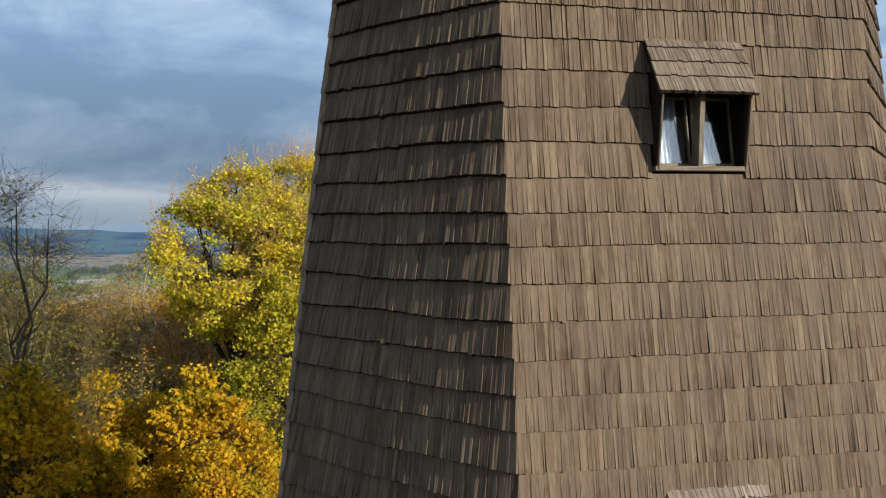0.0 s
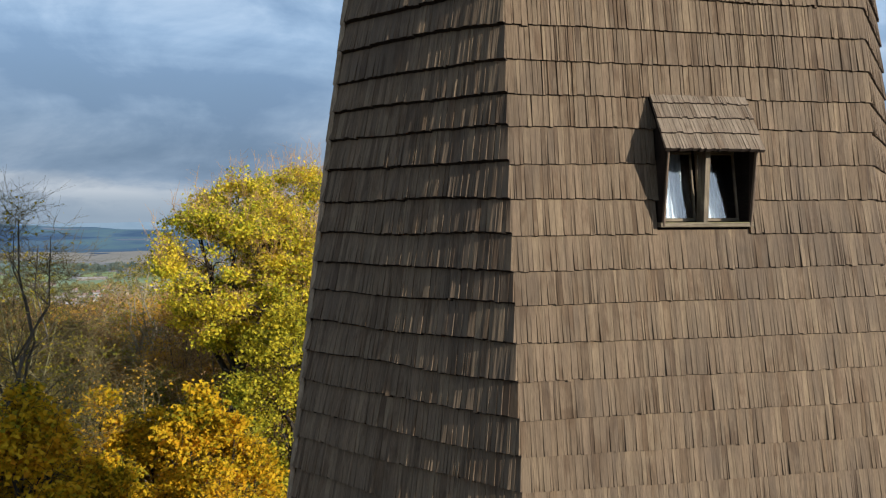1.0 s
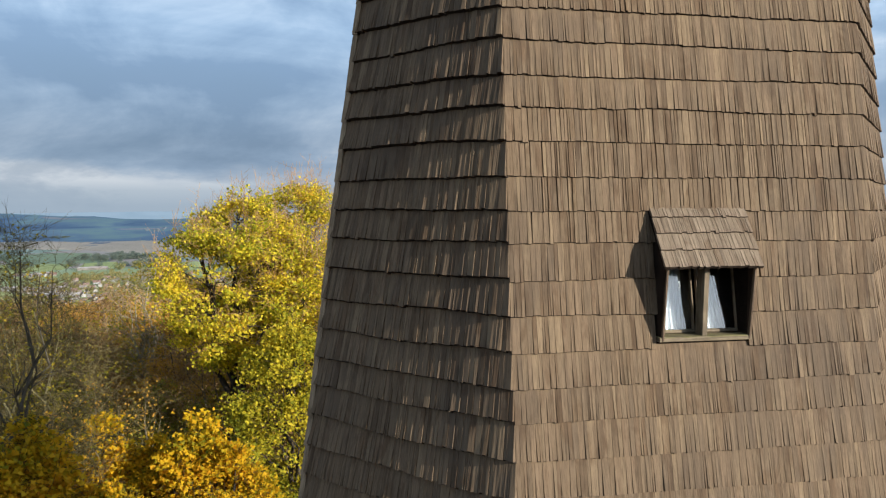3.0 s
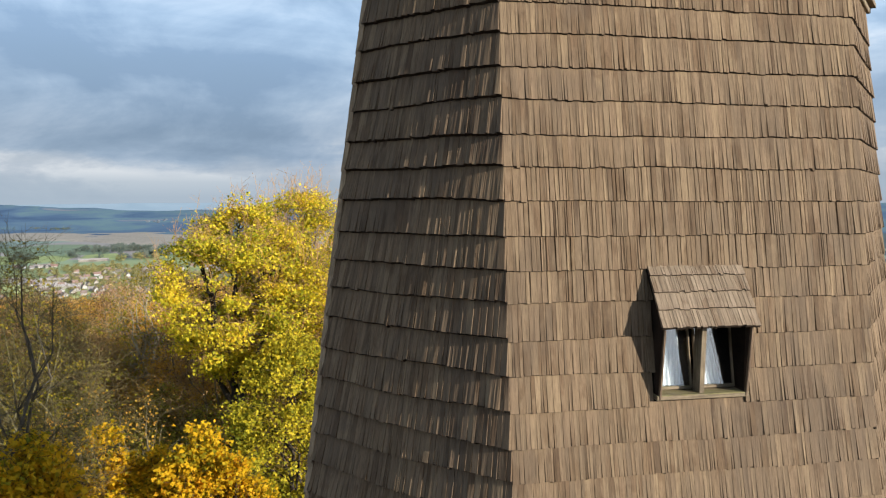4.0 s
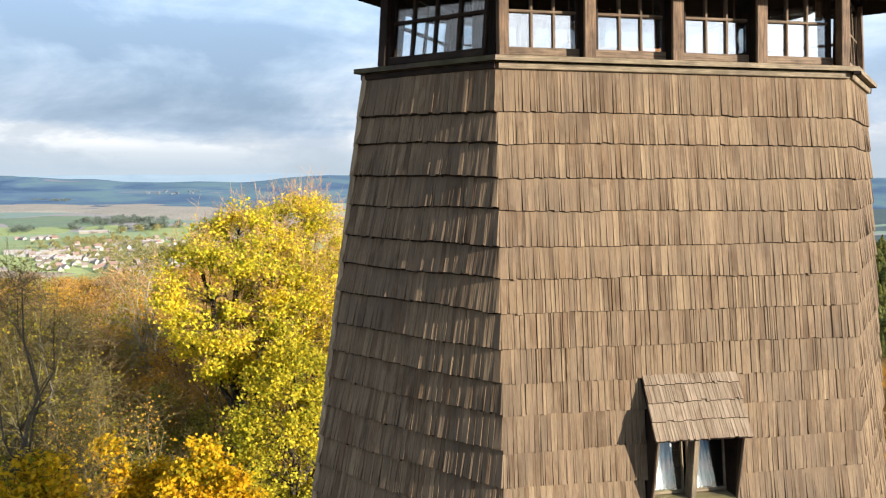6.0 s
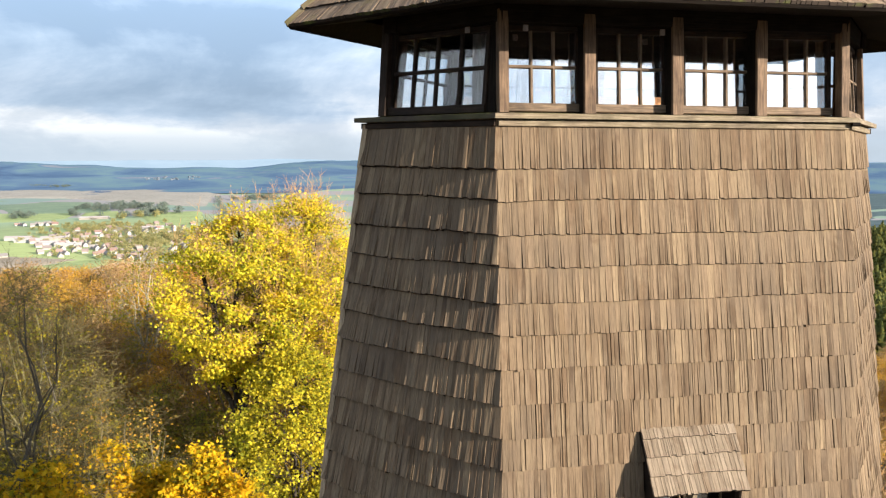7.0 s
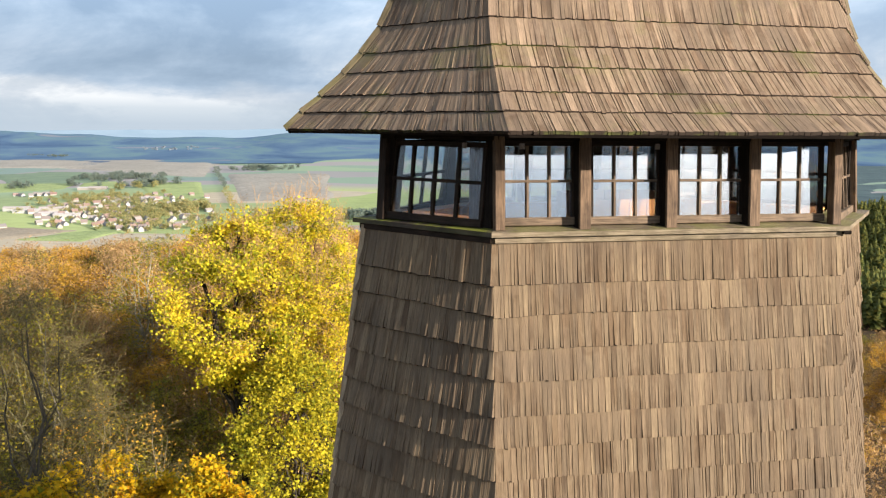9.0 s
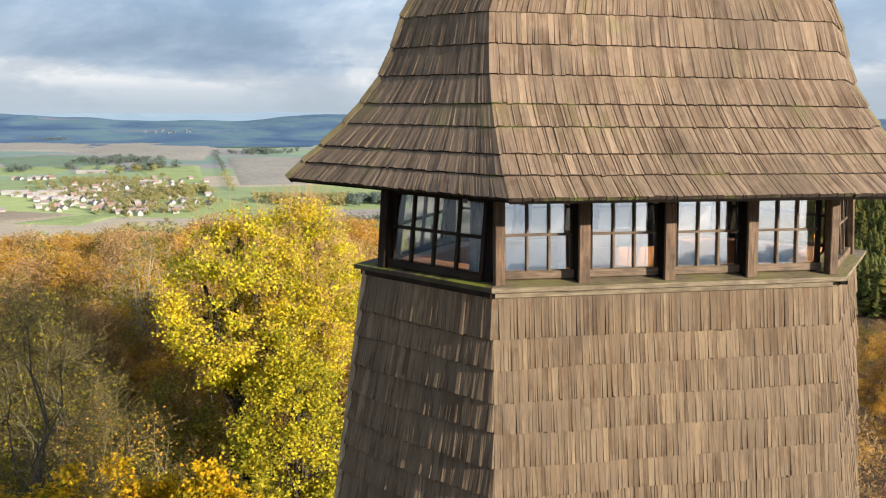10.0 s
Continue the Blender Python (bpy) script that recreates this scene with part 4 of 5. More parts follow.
for quad, n in (([(-0.9, -2.4, 10.3), (0.9, -2.4, 10.3), (0.9, -2.4, 12.2), (-0.9, -2.4, 12.2)], (0, -1, 0)),
                ([(-0.9, -3.45, 10.6), (0.9, -3.45, 10.6), (0.9, -2.4, 10.6), (-0.9, -2.4, 10.6)], (0, 0, 1)),
                ([(-0.9, -2.4, 12.1), (0.9, -2.4, 12.1), (0.9, -3.2, 12.1), (-0.9, -3.2, 12.1)], (0, 0, -1)),
                ([(-0.9, -3.45, 10.5), (-0.9, -2.4, 10.5), (-0.9, -2.4, 12.1), (-0.9, -3.2, 12.1)], (1, 0, 0)),
                ([(0.9, -2.4, 10.5), (0.9, -3.45, 10.5), (0.9, -3.2, 12.1), (0.9, -2.4, 12.1)], (-1, 0, 0))):
    slab(b, quad, n, 0.02)
part("inner_wall", b, M_DARK, tower)
b = Build()
top, low = (-3.50, 12.045), (-3.845, 11.49)
slab(b, [(-0.485, low[0], low[1]), (0.485, low[0], low[1]), (0.50, top[0], top[1]), (-0.50, top[0], top[1])], Vector((0, -0.85, 0.53)).normalized(), 0.018)
part("roof_board", b, M_DARK, dormer)
rng = random.Random(5)
dn = Vector((1, 0, 0)).cross(Vector((0, top[0] - low[0], top[1] - low[1]))).normalized()
fr = [-0.03, 0.25, 0.52, 0.79, 1.02]
for c in range(4):
    x = -0.49
    while x < 0.48:
        w = min(rng.choice(WIDTHS) * 0.85, 0.495 - x)
        if 0.495 - x - w < 0.03:
            w = 0.495 - x
        f0, f1 = fr[c] + rng.gauss(0, 0.008), min(fr[c + 1] + 0.12, 1.03)
        pt = lambda xx, f: Vector((xx, low[0] + (top[0] - low[0]) * f, low[1] + (top[1] - low[1]) * f)) + dn * 0.003
        b = Build()
        shingle_solid(b, pt(x + 0.002, f0), pt(x + w - 0.002, f0), pt(x + 0.002, f1), pt(x + w - 0.002, f1), dn, 0.03, 0.008, rng)
        part("shingle", b, M_BLEACHED, dormer)
        x += w
# a second dormer lower down, with newer, paler shingles
lower = tagged(copy_thing(dormer, pose(*LOWER)), "small dormer with a lean-to roof of newer pale shingles")
pale_meshes = {}
for ch in lower.children:
    if ch.name.startswith("shingle"):
        if ch.data not in pale_meshes:
            pale_meshes[ch.data] = ch.data.copy()
            pale_meshes[ch.data].materials[0] = M_NEW
        ch.data = pale_meshes[ch.data]


# ---- trees ----
def tube(V, F, pts, radii, sides=5):
    pts = [Vector(p) for p in pts]
    base = len(V)
    for i, (p, r) in enumerate(zip(pts, radii)):
        ax = (pts[min(i + 1, len(pts) - 1)] - pts[max(i - 1, 0)]).normalized()
        a = ax.orthogonal().normalized()
        c = ax.cross(a)
        for k in range(sides):
            t = 2 * math.pi * k / sides
            V.append(tuple(p + (a * math.cos(t) + c * math.sin(t)) * r))
    for i in range(len(pts) - 1):
        for k in range(sides):
            j = (k + 1) % sides
            F.append((base + i * sides + k, base + i * sides + j, base + (i + 1) * sides + j, base + (i + 1) * sides + k))


def bowed(p, q, sag, rng, n=5):
    """A wandering line from p to q that rises out of p and bends over."""
    p, q = Vector(p), Vector(q)
    d = (q - p).length
    pts = []
    for i in range(n + 1):
        t = i / n
        w = Vector((rng.gauss(0, 1), rng.gauss(0, 1), rng.gauss(0, 1))) * d * 0.03 * math.sin(math.pi * t)
        pts.append(p.lerp(q, t) + Vector((0, 0, sag * d * math.sin(math.pi * t))) + w)
    return pts


LEAF = np.array([(0, 0, 0), (0.60, 0.30, 0.12), (0.27, 0.60, 0.05), (0, 1.0, -0.08), (-0.27, 0.60, 0.05), (-0.60, 0.30, 0.12)])


def leaf_cloud(centres, spread, per, size, rng, flat=0.55, droop=0.5, slim=1.0):
    """Leaves in sprays round the centres: two folded faces to a leaf."""
    g = np.random.default_rng(rng.randrange(10 ** 6))
    n = len(centres) * per
    c = np.repeat(np.array([tuple(p) for p in centres]), per, axis=0)
    off = g.normal(size=(n, 3)) * spread
    off[:, 2] *= flat
    c = c + off
    d = g.normal(size=(n, 3))
    d[:, 2] -= droop
    d /= np.linalg.norm(d, axis=1, keepdims=True)
    up = g.normal(size=(n, 3)) * 0.5 + np.array((0.25, -0.35, 0.9))
    x = np.cross(d, up)
    x /= np.linalg.norm(x, axis=1, keepdims=True)
    z = np.cross(x, d)
    s = size * g.uniform(0.6, 1.25, size=(n, 1, 1))
    v = c[:, None, :] + s * (LEAF[None, :, 0:1] * slim * x[:, None, :] + LEAF[None, :, 1:2] * d[:, None, :] + LEAF[None, :, 2:3] * z[:, None, :])
    i = np.arange(n)[:, None] * 6
    f = np.concatenate([i + np.array([[0, 1, 2, 3]]), i + np.array([[0, 3, 4, 5]])], axis=0)
    return v.reshape(-1, 3), f


def grow(seed, tall, foot, wide, limbs, sprays, per, leaf, spread, bark, leaf_mat, lean=(0, 0), twigs=3, trunk_r=0.16, fork=0, crown_shape=0.5, twig_mat=None, twig_len=0.6, spray=0, flat=0.45, whips=0, twig_r=1.0, pads=0, pad_r=0.5, voids=None):
    """The meshes of one tree: bark (trunk, limbs and twigs) and crown (leaves, or fine twigs where it is bare)."""
    rng = random.Random(seed)
    V, F = [], []
    stems = [(Vector((0, 0, 0)), Vector((lean[0], lean[1], tall * 0.9)), trunk_r)]
    for k in range(fork):
        a = rng.uniform(0, 6.28)
        z = foot * rng.uniform(0.5, 0.95)
        stems.append((Vector((lean[0], lean[1], tall * 0.9)) * (z / (tall * 0.9)), Vector((lean[0] + wide * 0.5 * math.cos(a), lean[1] + wide * 0.5 * math.sin(a), tall * rng.uniform(0.75, 0.9))), trunk_r * 0.6))
    nodes = []
    for p, q, r in stems:
        line = bowed(p, q, 0.0, rng, 9)
        tube(V, F, line, [r * (1 - 0.86 * i / 9) for i in range(10)], 7)
        nodes += [(line[i], r * (1 - 0.86 * i / 9)) for i in range(2, 10) if line[i].z > foot * 0.55]
    cz, hz = (tall + foot) / 2, (tall - foot) / 2

    def place(shell):
        while True:
            d = Vector((rng.gauss(0, 1), rng.gauss(0, 1), rng.gauss(0, 1))).normalized()
            r = shell ** 0.5 if shell < 1 else rng.uniform(0.4, 1) ** 0.5
            z = d.z * r
            girth = wide * (1.0 - crown_shape * max(0.0, z) ** 1.5) * (1 + 0.28 * noise.noise((d.x * 2 + seed, d.y * 2, d.z * 2)))
            return Vector((lean[0] * 0.7 + d.x * r * girth, lean[1] * 0.7 + d.y * r * girth, cz + hz * z * (1 + 0.1 * noise.noise((d.x * 3, d.y * 3, seed)))))

    limb_nodes = list(nodes)
    for k in range(limbs):
        end = place(0.62)
        lower = [n for n in nodes if n[0].z < end.z - 0.25 * (end - n[0]).length] or nodes[:2]
        st, r0 = min(lower, key=lambda n: (n[0] - end).length + rng.uniform(0, 1.5))
        r = min(r0 * 0.55, 0.02 + 0.012 * (end - st).length)
        line = bowed(st, end, 0.10, rng, 6)
        tube(V, F, line, [r * (1 - 0.75 * i / 6) for i in range(7)], 5)
        limb_nodes += [(line[i], r * (1 - 0.75 * i / 6)) for i in range(2, 7)]
    pos_arr = np.array([tuple(n[0]) for n in limb_nodes])
    tips = []
    TV, TF = ([], []) if twig_mat else (V, F)
    heads = [place(1) for _ in range(pads)]
    for k in range(sprays):
        end = place(1)
        for _ in range(9):                  # open gaps between the boughs
            if voids is None or noise.noise((end.x * 0.85 + seed, end.y * 0.85, end.z * 1.8)) > voids:
                break
            end = place(1)
        if heads and rng.random() < 0.95:    # most sprays crowd on level pads of foliage
            end = rng.choice(heads) + Vector((rng.gauss(0, pad_r), rng.gauss(0, pad_r), rng.gauss(0, pad_r * 0.55)))
        i = int(np.argmin(((pos_arr - np.array(tuple(end))) ** 2).sum(axis=1) + np.maximum(0, pos_arr[:, 2] - end.z) * 2))
        st, r0 = limb_nodes[i]
        r = min(r0 * 0.6, 0.018 * twig_r)
        line = bowed(st, end, 0.08, rng, 4)
        tube(V, F, line, [r * (1 - 0.7 * j / 4) for j in range(5)], 4)
        tips.append(end)
        for j in range(twigs):
            p = line[rng.randrange(2, 5)]
            d = Vector((rng.gauss(0, 1), rng.gauss(0, 1), rng.gauss(0.45, 0.7))).normalized() * twig_len * rng.uniform(0.5, 1.3)
            mid = p + d * 0.5 + Vector((rng.gauss(0, 1), rng.gauss(0, 1), rng.gauss(0, 1))) * 0.05
            tube(TV, TF, [p, mid, p + d], [0.008 * twig_r, 0.006 * twig_r, 0.003 * twig_r], 3)
            if twig_mat:
                for q in (mid, p + d * 0.75):
                    e = q + (d.normalized() + Vector((rng.gauss(0, 1), rng.gauss(0, 1), rng.gauss(0.2, 0.8))) * 0.6) * twig_len * 0.45
                    tube(TV, TF, [q, e], [0.005 * twig_r, 0.0025 * twig_r], 3)
    high = [p for p in tips if p.z > cz]
    for k in range(whips):                  # bare shoots that stand out of the crown
        p = rng.choice(high)
        q = p + Vector((rng.gauss(0, 0.25) + 0.12 * (p.x - lean[0]), rng.gauss(0, 0.25), rng.uniform(0.6, 1.5)))
        tube(TV, TF, bowed(p, q, 0.02, rng, 3), [0.012, 0.009, 0.007, 0.004], 3)
        for _ in range(3):
            s_ = p.lerp(q, rng.uniform(0.3, 0.9))
            tube(TV, TF, [s_, s_ + Vector((rng.gauss(0, 0.25), rng.gauss(0, 0.25), rng.uniform(0.2, 0.6)))], [0.007, 0.003], 3)
    bark_me = quick_mesh("trunk", np.array(V), np.array(F), bark)
    crown = []
    if per:
        v, f = leaf_cloud(tips, spread, per, leaf, rng, flat)
        crown.append(("crown", quick_mesh("crown", v, f, leaf_mat)))
    if twig_mat:
        TV, TF = np.array(TV), np.array(TF)
        if spray:                           # the finest twigs, as slender blades
            v, f = leaf_cloud(tips, spread * 1.15, spray, 0.44, rng, 0.8, -0.55, 0.03)
            TF = np.concatenate([TF, f + len(TV)])
            TV = np.concatenate([TV, v])
        crown.append(("brushwood", quick_mesh("brushwood", TV, TF, twig_mat)))
    return bark_me, crown


def plant(name, meshes, x, y, turn, scale, label, category="tree", group="", sink=0.15):
    ob = new(name)
    ob.matrix_world = pose(x, y, height(x, y) - sink, 0, 0, turn) @ Matrix.Diagonal((scale, scale, scale, 1))
    bark, crown = meshes
    part("trunk", bark, None, ob)
    for n, me in crown:
        part(n, me, None, ob, kind="stuff")
    return tagged(ob, label, category, group)


# the two tall yellow maples beside the tower
yellow = grow(11, 16.2, 8.3, 3.2, 100, 1450, 30, 0.104, 0.22, M_DARK_BARK, M_LEAF_YELLOW, lean=(0.2, 0.1), voids=0.17, twigs=2, twig_mat=M_TWIG, twig_len=0.55, whips=90, trunk_r=0.25, fork=6, crown_shape=0.34, flat=0.55)
plant("yellow_maple", yellow, -4.5, 30.8, 40, 1.0, "tall maple in full yellow autumn leaf", group="maples by the tower")
thin = grow(23, 16.4, 8.2, 3.2, 90, 1350, 30, 0.102, 0.23, M_DARK_BARK, M_LEAF_YELLOW, lean=(0.2, 0), voids=0.12, flat=0.55, whips=190, twigs=2, trunk_r=0.25, fork=5, crown_shape=0.3, twig_mat=M_TWIG, twig_len=0.75)
plant("yellow_maple", thin, -1.75, 32.2, 200, 1.0, "tall maple half bare, with reddish twigs", group="maples by the tower")
lowy = grow(31, 10.6, 2.2, 2.5, 40, 800, 28, 0.112, 0.23, M_DARK_BARK, M_LEAF_LIME, flat=0.55, voids=0.10, twigs=2, trunk_r=0.12, fork=3)
plant("yellow_maple", lowy, -2.1, 28.4, 10, 1.0, "low maple still half green, thick with leaves", group="maples by the tower")

# golden young maples in front
gold = [grow(40 + k, 8.3, 2.2, 1.9, 30, 400, 26, 0.135, 0.22, M_DARK_BARK, M_LEAF_GOLD, voids=0.14, flat=0.45, crown_shape=0.75, twigs=2, trunk_r=0.10, fork=2) for k in range(2)]
for k, (x, y, turn, sc) in enumerate(((-4.5, 22.65, 0, 0.94), (-7.45, 23.85, 130, 0.98), (-8.3, 19.9, 60, 1.04), (-3.3, 21.8, 200, 0.82), (-10.6, 22.6, 300, 1.0), (-5.9, 20.6, 250, 0.72), (-5.95, 23.4, 80, 0.87), (-9.6, 25.6, 310, 0.92), (-6.9, 21.6, 20, 0.76), (-3.4, 19.8, 40, 0.70))):
    plant("golden_maple", gold[k % 2], x, y, turn, sc, "young maple in golden orange autumn leaf", group="young maples")

# bare and browning trees of the wood
bare = [grow(60 + k, 15.5, 4.6, 3.6, 34, 190, 9, 0.085, 0.5, M_PALE_BARK, M_LEAF_DULL, twigs=5, trunk_r=0.17, fork=3, twig_mat=M_TWIG, twig_len=0.8, spray=20) for k in range(3)]
dull = [grow(70 + k, 15.0, 3.6, 3.6, 26, 200, (70, 80, 26)[k], 0.13, 0.42, pads=40, pad_r=0.6, bark=(M_BARK, M_BARK, M_MOSS_BARK)[k], leaf_mat=m, twigs=3, trunk_r=0.16, fork=3, twig_mat=(M_TWIG, M_TWIG, M_DARK_TWIG)[k], twig_len=0.8, spray=8) for k, m in enumerate((M_LEAF_DULL, M_LEAF_RUST, M_LEAF_GREEN))]
open_tree = grow(90, 15.5, 5.0, 3.2, 40, 160, 16, 0.105, 0.36, M_MOSS_BARK, M_LEAF_GREEN, twigs=6, trunk_r=0.15, fork=3, twig_mat=M_DARK_TWIG, twig_len=1.1, twig_r=1.3)
pale = grow(93, 15.5, 7.0, 2.9, 60, 150, 22, 0.12, 0.40, twig_r=2.2, bark=M_GREY_LIMB, leaf_mat=M_LEAF_GREEN, twigs=2, trunk_r=0.24, fork=6, twig_mat=M_GREY_LIMB, twig_len=0.9)
shaded = grow(91, 15.5, 4.4, 2.7, 46, 210, 3, 0.08, 0.35, M_BARK, M_LEAF_GREEN, twigs=6, trunk_r=0.12, fork=4, twig_mat=M_DARK_TWIG, twig_len=0.85, twig_r=0.8)
plant("bare_tree", shaded, -8.8, 21.6, 60, 0.93, "leafless tree with a dark trunk and fine twigs", group="bare trees")
plant("bare_tree", open_tree, -12.2, 31.0, 0, 0.90, "nearly leafless tree with fine branching twigs", group="bare trees")
plant("bare_tree", open_tree, -14.2, 33.5, 80, 0.95, "nearly leafless tree with fine branching twigs", group="bare trees")
plant("bare_tree", pale, -12.8, 51.0, 30, 1.10, "nearly bare tree with grey limbs", group="bare trees")
sapling = grow(97, 9.5, 2.6, 1.9, 22, 90, 6, 0.09, 0.30, M_PALE_BARK, M_LEAF_RUST, twigs=3, trunk_r=0.07, fork=4, twig_mat=M_DARK_TWIG, twig_len=0.7, twig_r=1.2)
for x, y, turn, sc in ((-7.2, 27.6, 0, 0.95), (-9.4, 29.2, 100, 1.0), (-11.6, 30.4, 200, 0.9)):
    plant("sapling", sapling, x, y, turn, sc, "slim pale-stemmed sapling with a few rusty leaves", group="saplings")
plant("green_tree", dull[2], -8.6, 35.0, 120, 0.6, "thin tree with last green leaves", group="leafy trees of the wood")
plant("green_tree", dull[2], -14.6, 36.0, 220, 0.7, "thin tree with last green leaves", group="leafy trees of the wood")
rng = random.Random(8)
spots = []
for _ in range(4000):
    y = rng.uniform(36, 150)
    x = rng.uniform(-0.6, 0.02) * y + 1
    if all((x - a) ** 2 + (y - b) ** 2 > (2.8 + 0.011 * y) ** 2 for a, b in spots) and (x + 11) ** 2 + (y - 40) ** 2 > 34 and (y > 42 or abs(x + 0.275 * y) > 3.5) and (y > 54 or y < 40 or abs(x + 0.268 * y) > 2.6) and (x + 4) ** 2 + (y - 31) ** 2 > 20:
        spots.append((x, y))
    if len(spots) >= 260:
        break
for x, y in spots:
    pick = rng.random() + 0.25 * noise.noise((x / 18, y / 18, 1.0))
    sc = rng.uniform(0.74, 1.0) + 0.3 * smooth(50, 85, y)
    turn = rng.uniform(0, 360)
    if pick < (0.5 if y < 66 else 0.27):
        plant("bare_tree", rng.choice(bare), x, y, turn, sc, "leafless tree with fine brown twigs", group="bare trees")
    elif pick < (0.6 if y < 66 else 0.5):
        plant("brown_tree", dull[0], x, y, turn, sc, "tree with withered brown leaves", group="leafy trees of the wood")
    elif pick < 0.82:
        plant("beech_tree", dull[1], x, y, turn, sc, "beech in rusty orange leaf", group="leafy trees of the wood")
    else:
        plant("green_tree", dull[2], x, y, turn, sc, "tree with last green leaves", group="leafy trees of the wood")
# low leafy shrubs that fill the wood under the maples
M_LEAF_OLIVE = leaf_material("olive_shrub_leaves", [(0.095, 0.121, 0.024), (0.230, 0.230, 0.035), (0.432, 0.365, 0.047), (0.621, 0.446, 0.047)])
shrub = [grow(100 + k, 7.6, 1.0, 2.3, 30, 330, 20, 0.105, 0.30, M_MOSS_BARK, M_LEAF_OLIVE, voids=0.0, flat=0.5, twigs=3, trunk_r=0.08, fork=4, twig_mat=M_DARK_TWIG, twig_len=0.6) for k in range(2)]
for k, (x, y, turn, sc) in enumerate(((-8.0, 30.5, 20, 0.92), (-10.4, 33.5, 140, 1.05), (-6.6, 33.8, 250, 1.0), (-12.6, 36.5, 70, 1.2), (-9.2, 38.0, 200, 1.15), (-14.5, 31.0, 330, 0.95), (-11.0, 28.0, 100, 0.8), (-6.2, 38.5, 10, 1.1), (-15.0, 41.0, 290, 1.25))):
    plant("shrub", shrub[k % 2], x, y, turn, sc, "olive-leaved hazel shrub under the taller trees", "shrub", "shrubs")
# the wood goes on behind the camera: unseen trees added for reflections and bounce
for k, (x, y, sc) in enumerate(((20.0, -10.0, 0.8), (23.0, -13.0, 0.85), (27.0, -8.0, 0.85), (14.0, -14.0, 0.85), (8.0, -16.0, 0.95), (2.0, -18.0, 0.95), (-5.0, -17.0, 0.9), (-11.0, -13.0, 0.9), (-16.0, -6.0, 0.9), (-19.0, 2.0, 0.9), (-18.0, 10.0, 0.8), (28.0, -2.0, 1.0), (5.0, -25.0, 1.0), (-9.0, -24.0, 1.0), (-22.0, -12.0, 1.0))):
    plant("bare_tree" if k < 3 else "beech_tree", bare[k % 3] if k < 3 else dull[k % 2], x, y, 47 * k, sc, "leafless tree with fine brown twigs" if k < 3 else "beech in rusty orange leaf", group="bare trees" if k < 3 else "leafy trees of the wood")
# trees down the right-hand slope
for k in range(26):
    y = rng.uniform(26, 90)
    x = 0.76 * y + rng.uniform(-5, 9)
    plant("beech_tree", (dull[1], bare[0], dull[2], bare[1])[k % 4], x, y, rng.uniform(0, 360), rng.uniform(0.5, 0.72), "small autumn tree on the open slope", group="leafy trees of the wood")

# undergrowth: one tangle of shrubs, twigs and leaves
cents = []
for _ in range(1700):
    y = rng.uniform(17, 60)
    x = rng.uniform(-0.62, 0.06) * y + 1
    cents.append((x, y, height(x, y) + rng.uniform(0.2, 3.6) * rng.random()))
v, f = leaf_cloud(cents, 0.5, 14, 0.13, rng)
shrubs = new("undergrowth", quick_mesh("undergrowth", v, f, M_LEAF_DULL))
tagged(shrubs, "tangled brown undergrowth of shrubs under the trees", "undergrowth", kind="stuff")


# ---- spruce wood on the far slope ----
def spruce_arrays(seed):
    rng = random.Random(seed)
    V, F = [], []
    for k in range(150):
        t = rng.random() ** 0.8
        z = 1.6 + 12.5 * t
        r = 3.3 * (1 - t) ** 0.75 * rng.uniform(0.65, 1.15) + 0.2
        a = rng.uniform(0, 6.28)
        c, s = math.cos(a), math.sin(a)
        w = 0.32 * r + 0.12
        i = len(V)
        V += [(0, 0, z + 0.35), (c * r * 0.6 - s * w, s * r * 0.6 + c * w, z + 0.1), (c * r, s * r, z - 0.45), (c * r * 0.6 + s * w, s * r * 0.6 - c * w, z + 0.1)]
        F.append((i, i + 1, i + 2, i + 3))
    return np.array(V), np.array(F)


protos = [spruce_arrays(k) for k in range(4)]
VV, FF, base = [], [], 0
rng = random.Random(77)
for _ in range(3600):
    r = 200 * (5.9 ** rng.random())
    a = rng.uniform(0.46, 0.86)
    x, y = 3 + r * math.sin(a), 10.5 + r * math.cos(a)
    if noise.noise((x / 90, y / 90, 6)) < -0.35 or (r < 230 and rng.random() < 0.5):
        continue
    v, f = protos[rng.randrange(4)]
    sc = rng.uniform(0.6, 1.1)
    VV.append(v * sc + np.array((x, y, height(x, y) - 0.5)))
    FF.append(f + base)
    base += len(v)
wood = new("spruce_wood", quick_mesh("spruce_wood", np.concatenate(VV), np.concatenate(FF), M_NEEDLE))
tagged(wood, "dark green spruce wood with a few yellow trees", "woodland", kind="stuff")

# hedges, copses and garden trees of the valley: those of the gardens and, further off, the dark copses
VV, FF, base = {}, {}, {}


def clump(x, y, size, lumps=26):
    pts = [(x + rng.gauss(0, size * 0.32), y + rng.gauss(0, size * 0.32), height(x, y) + size * (0.25 + 0.75 * rng.random())) for _ in range(lumps)]
    v, f = leaf_cloud(pts, size * 0.12, 8, size * 0.17, rng, 0.8)
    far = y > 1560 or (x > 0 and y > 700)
    VV.setdefault(far, []).append(v)
    FF.setdefault(far, []).append(f + base.get(far, 0))
    base[far] = base.get(far, 0) + len(v)


for _ in range(380):                        # among the houses
    t = rng.random()
    x, y = -455 + 230 * t + rng.gauss(0, 42), 1400 - 400 * t + rng.gauss(0, 70)
    clump(x, y, rng.uniform(4.5, 8.0))
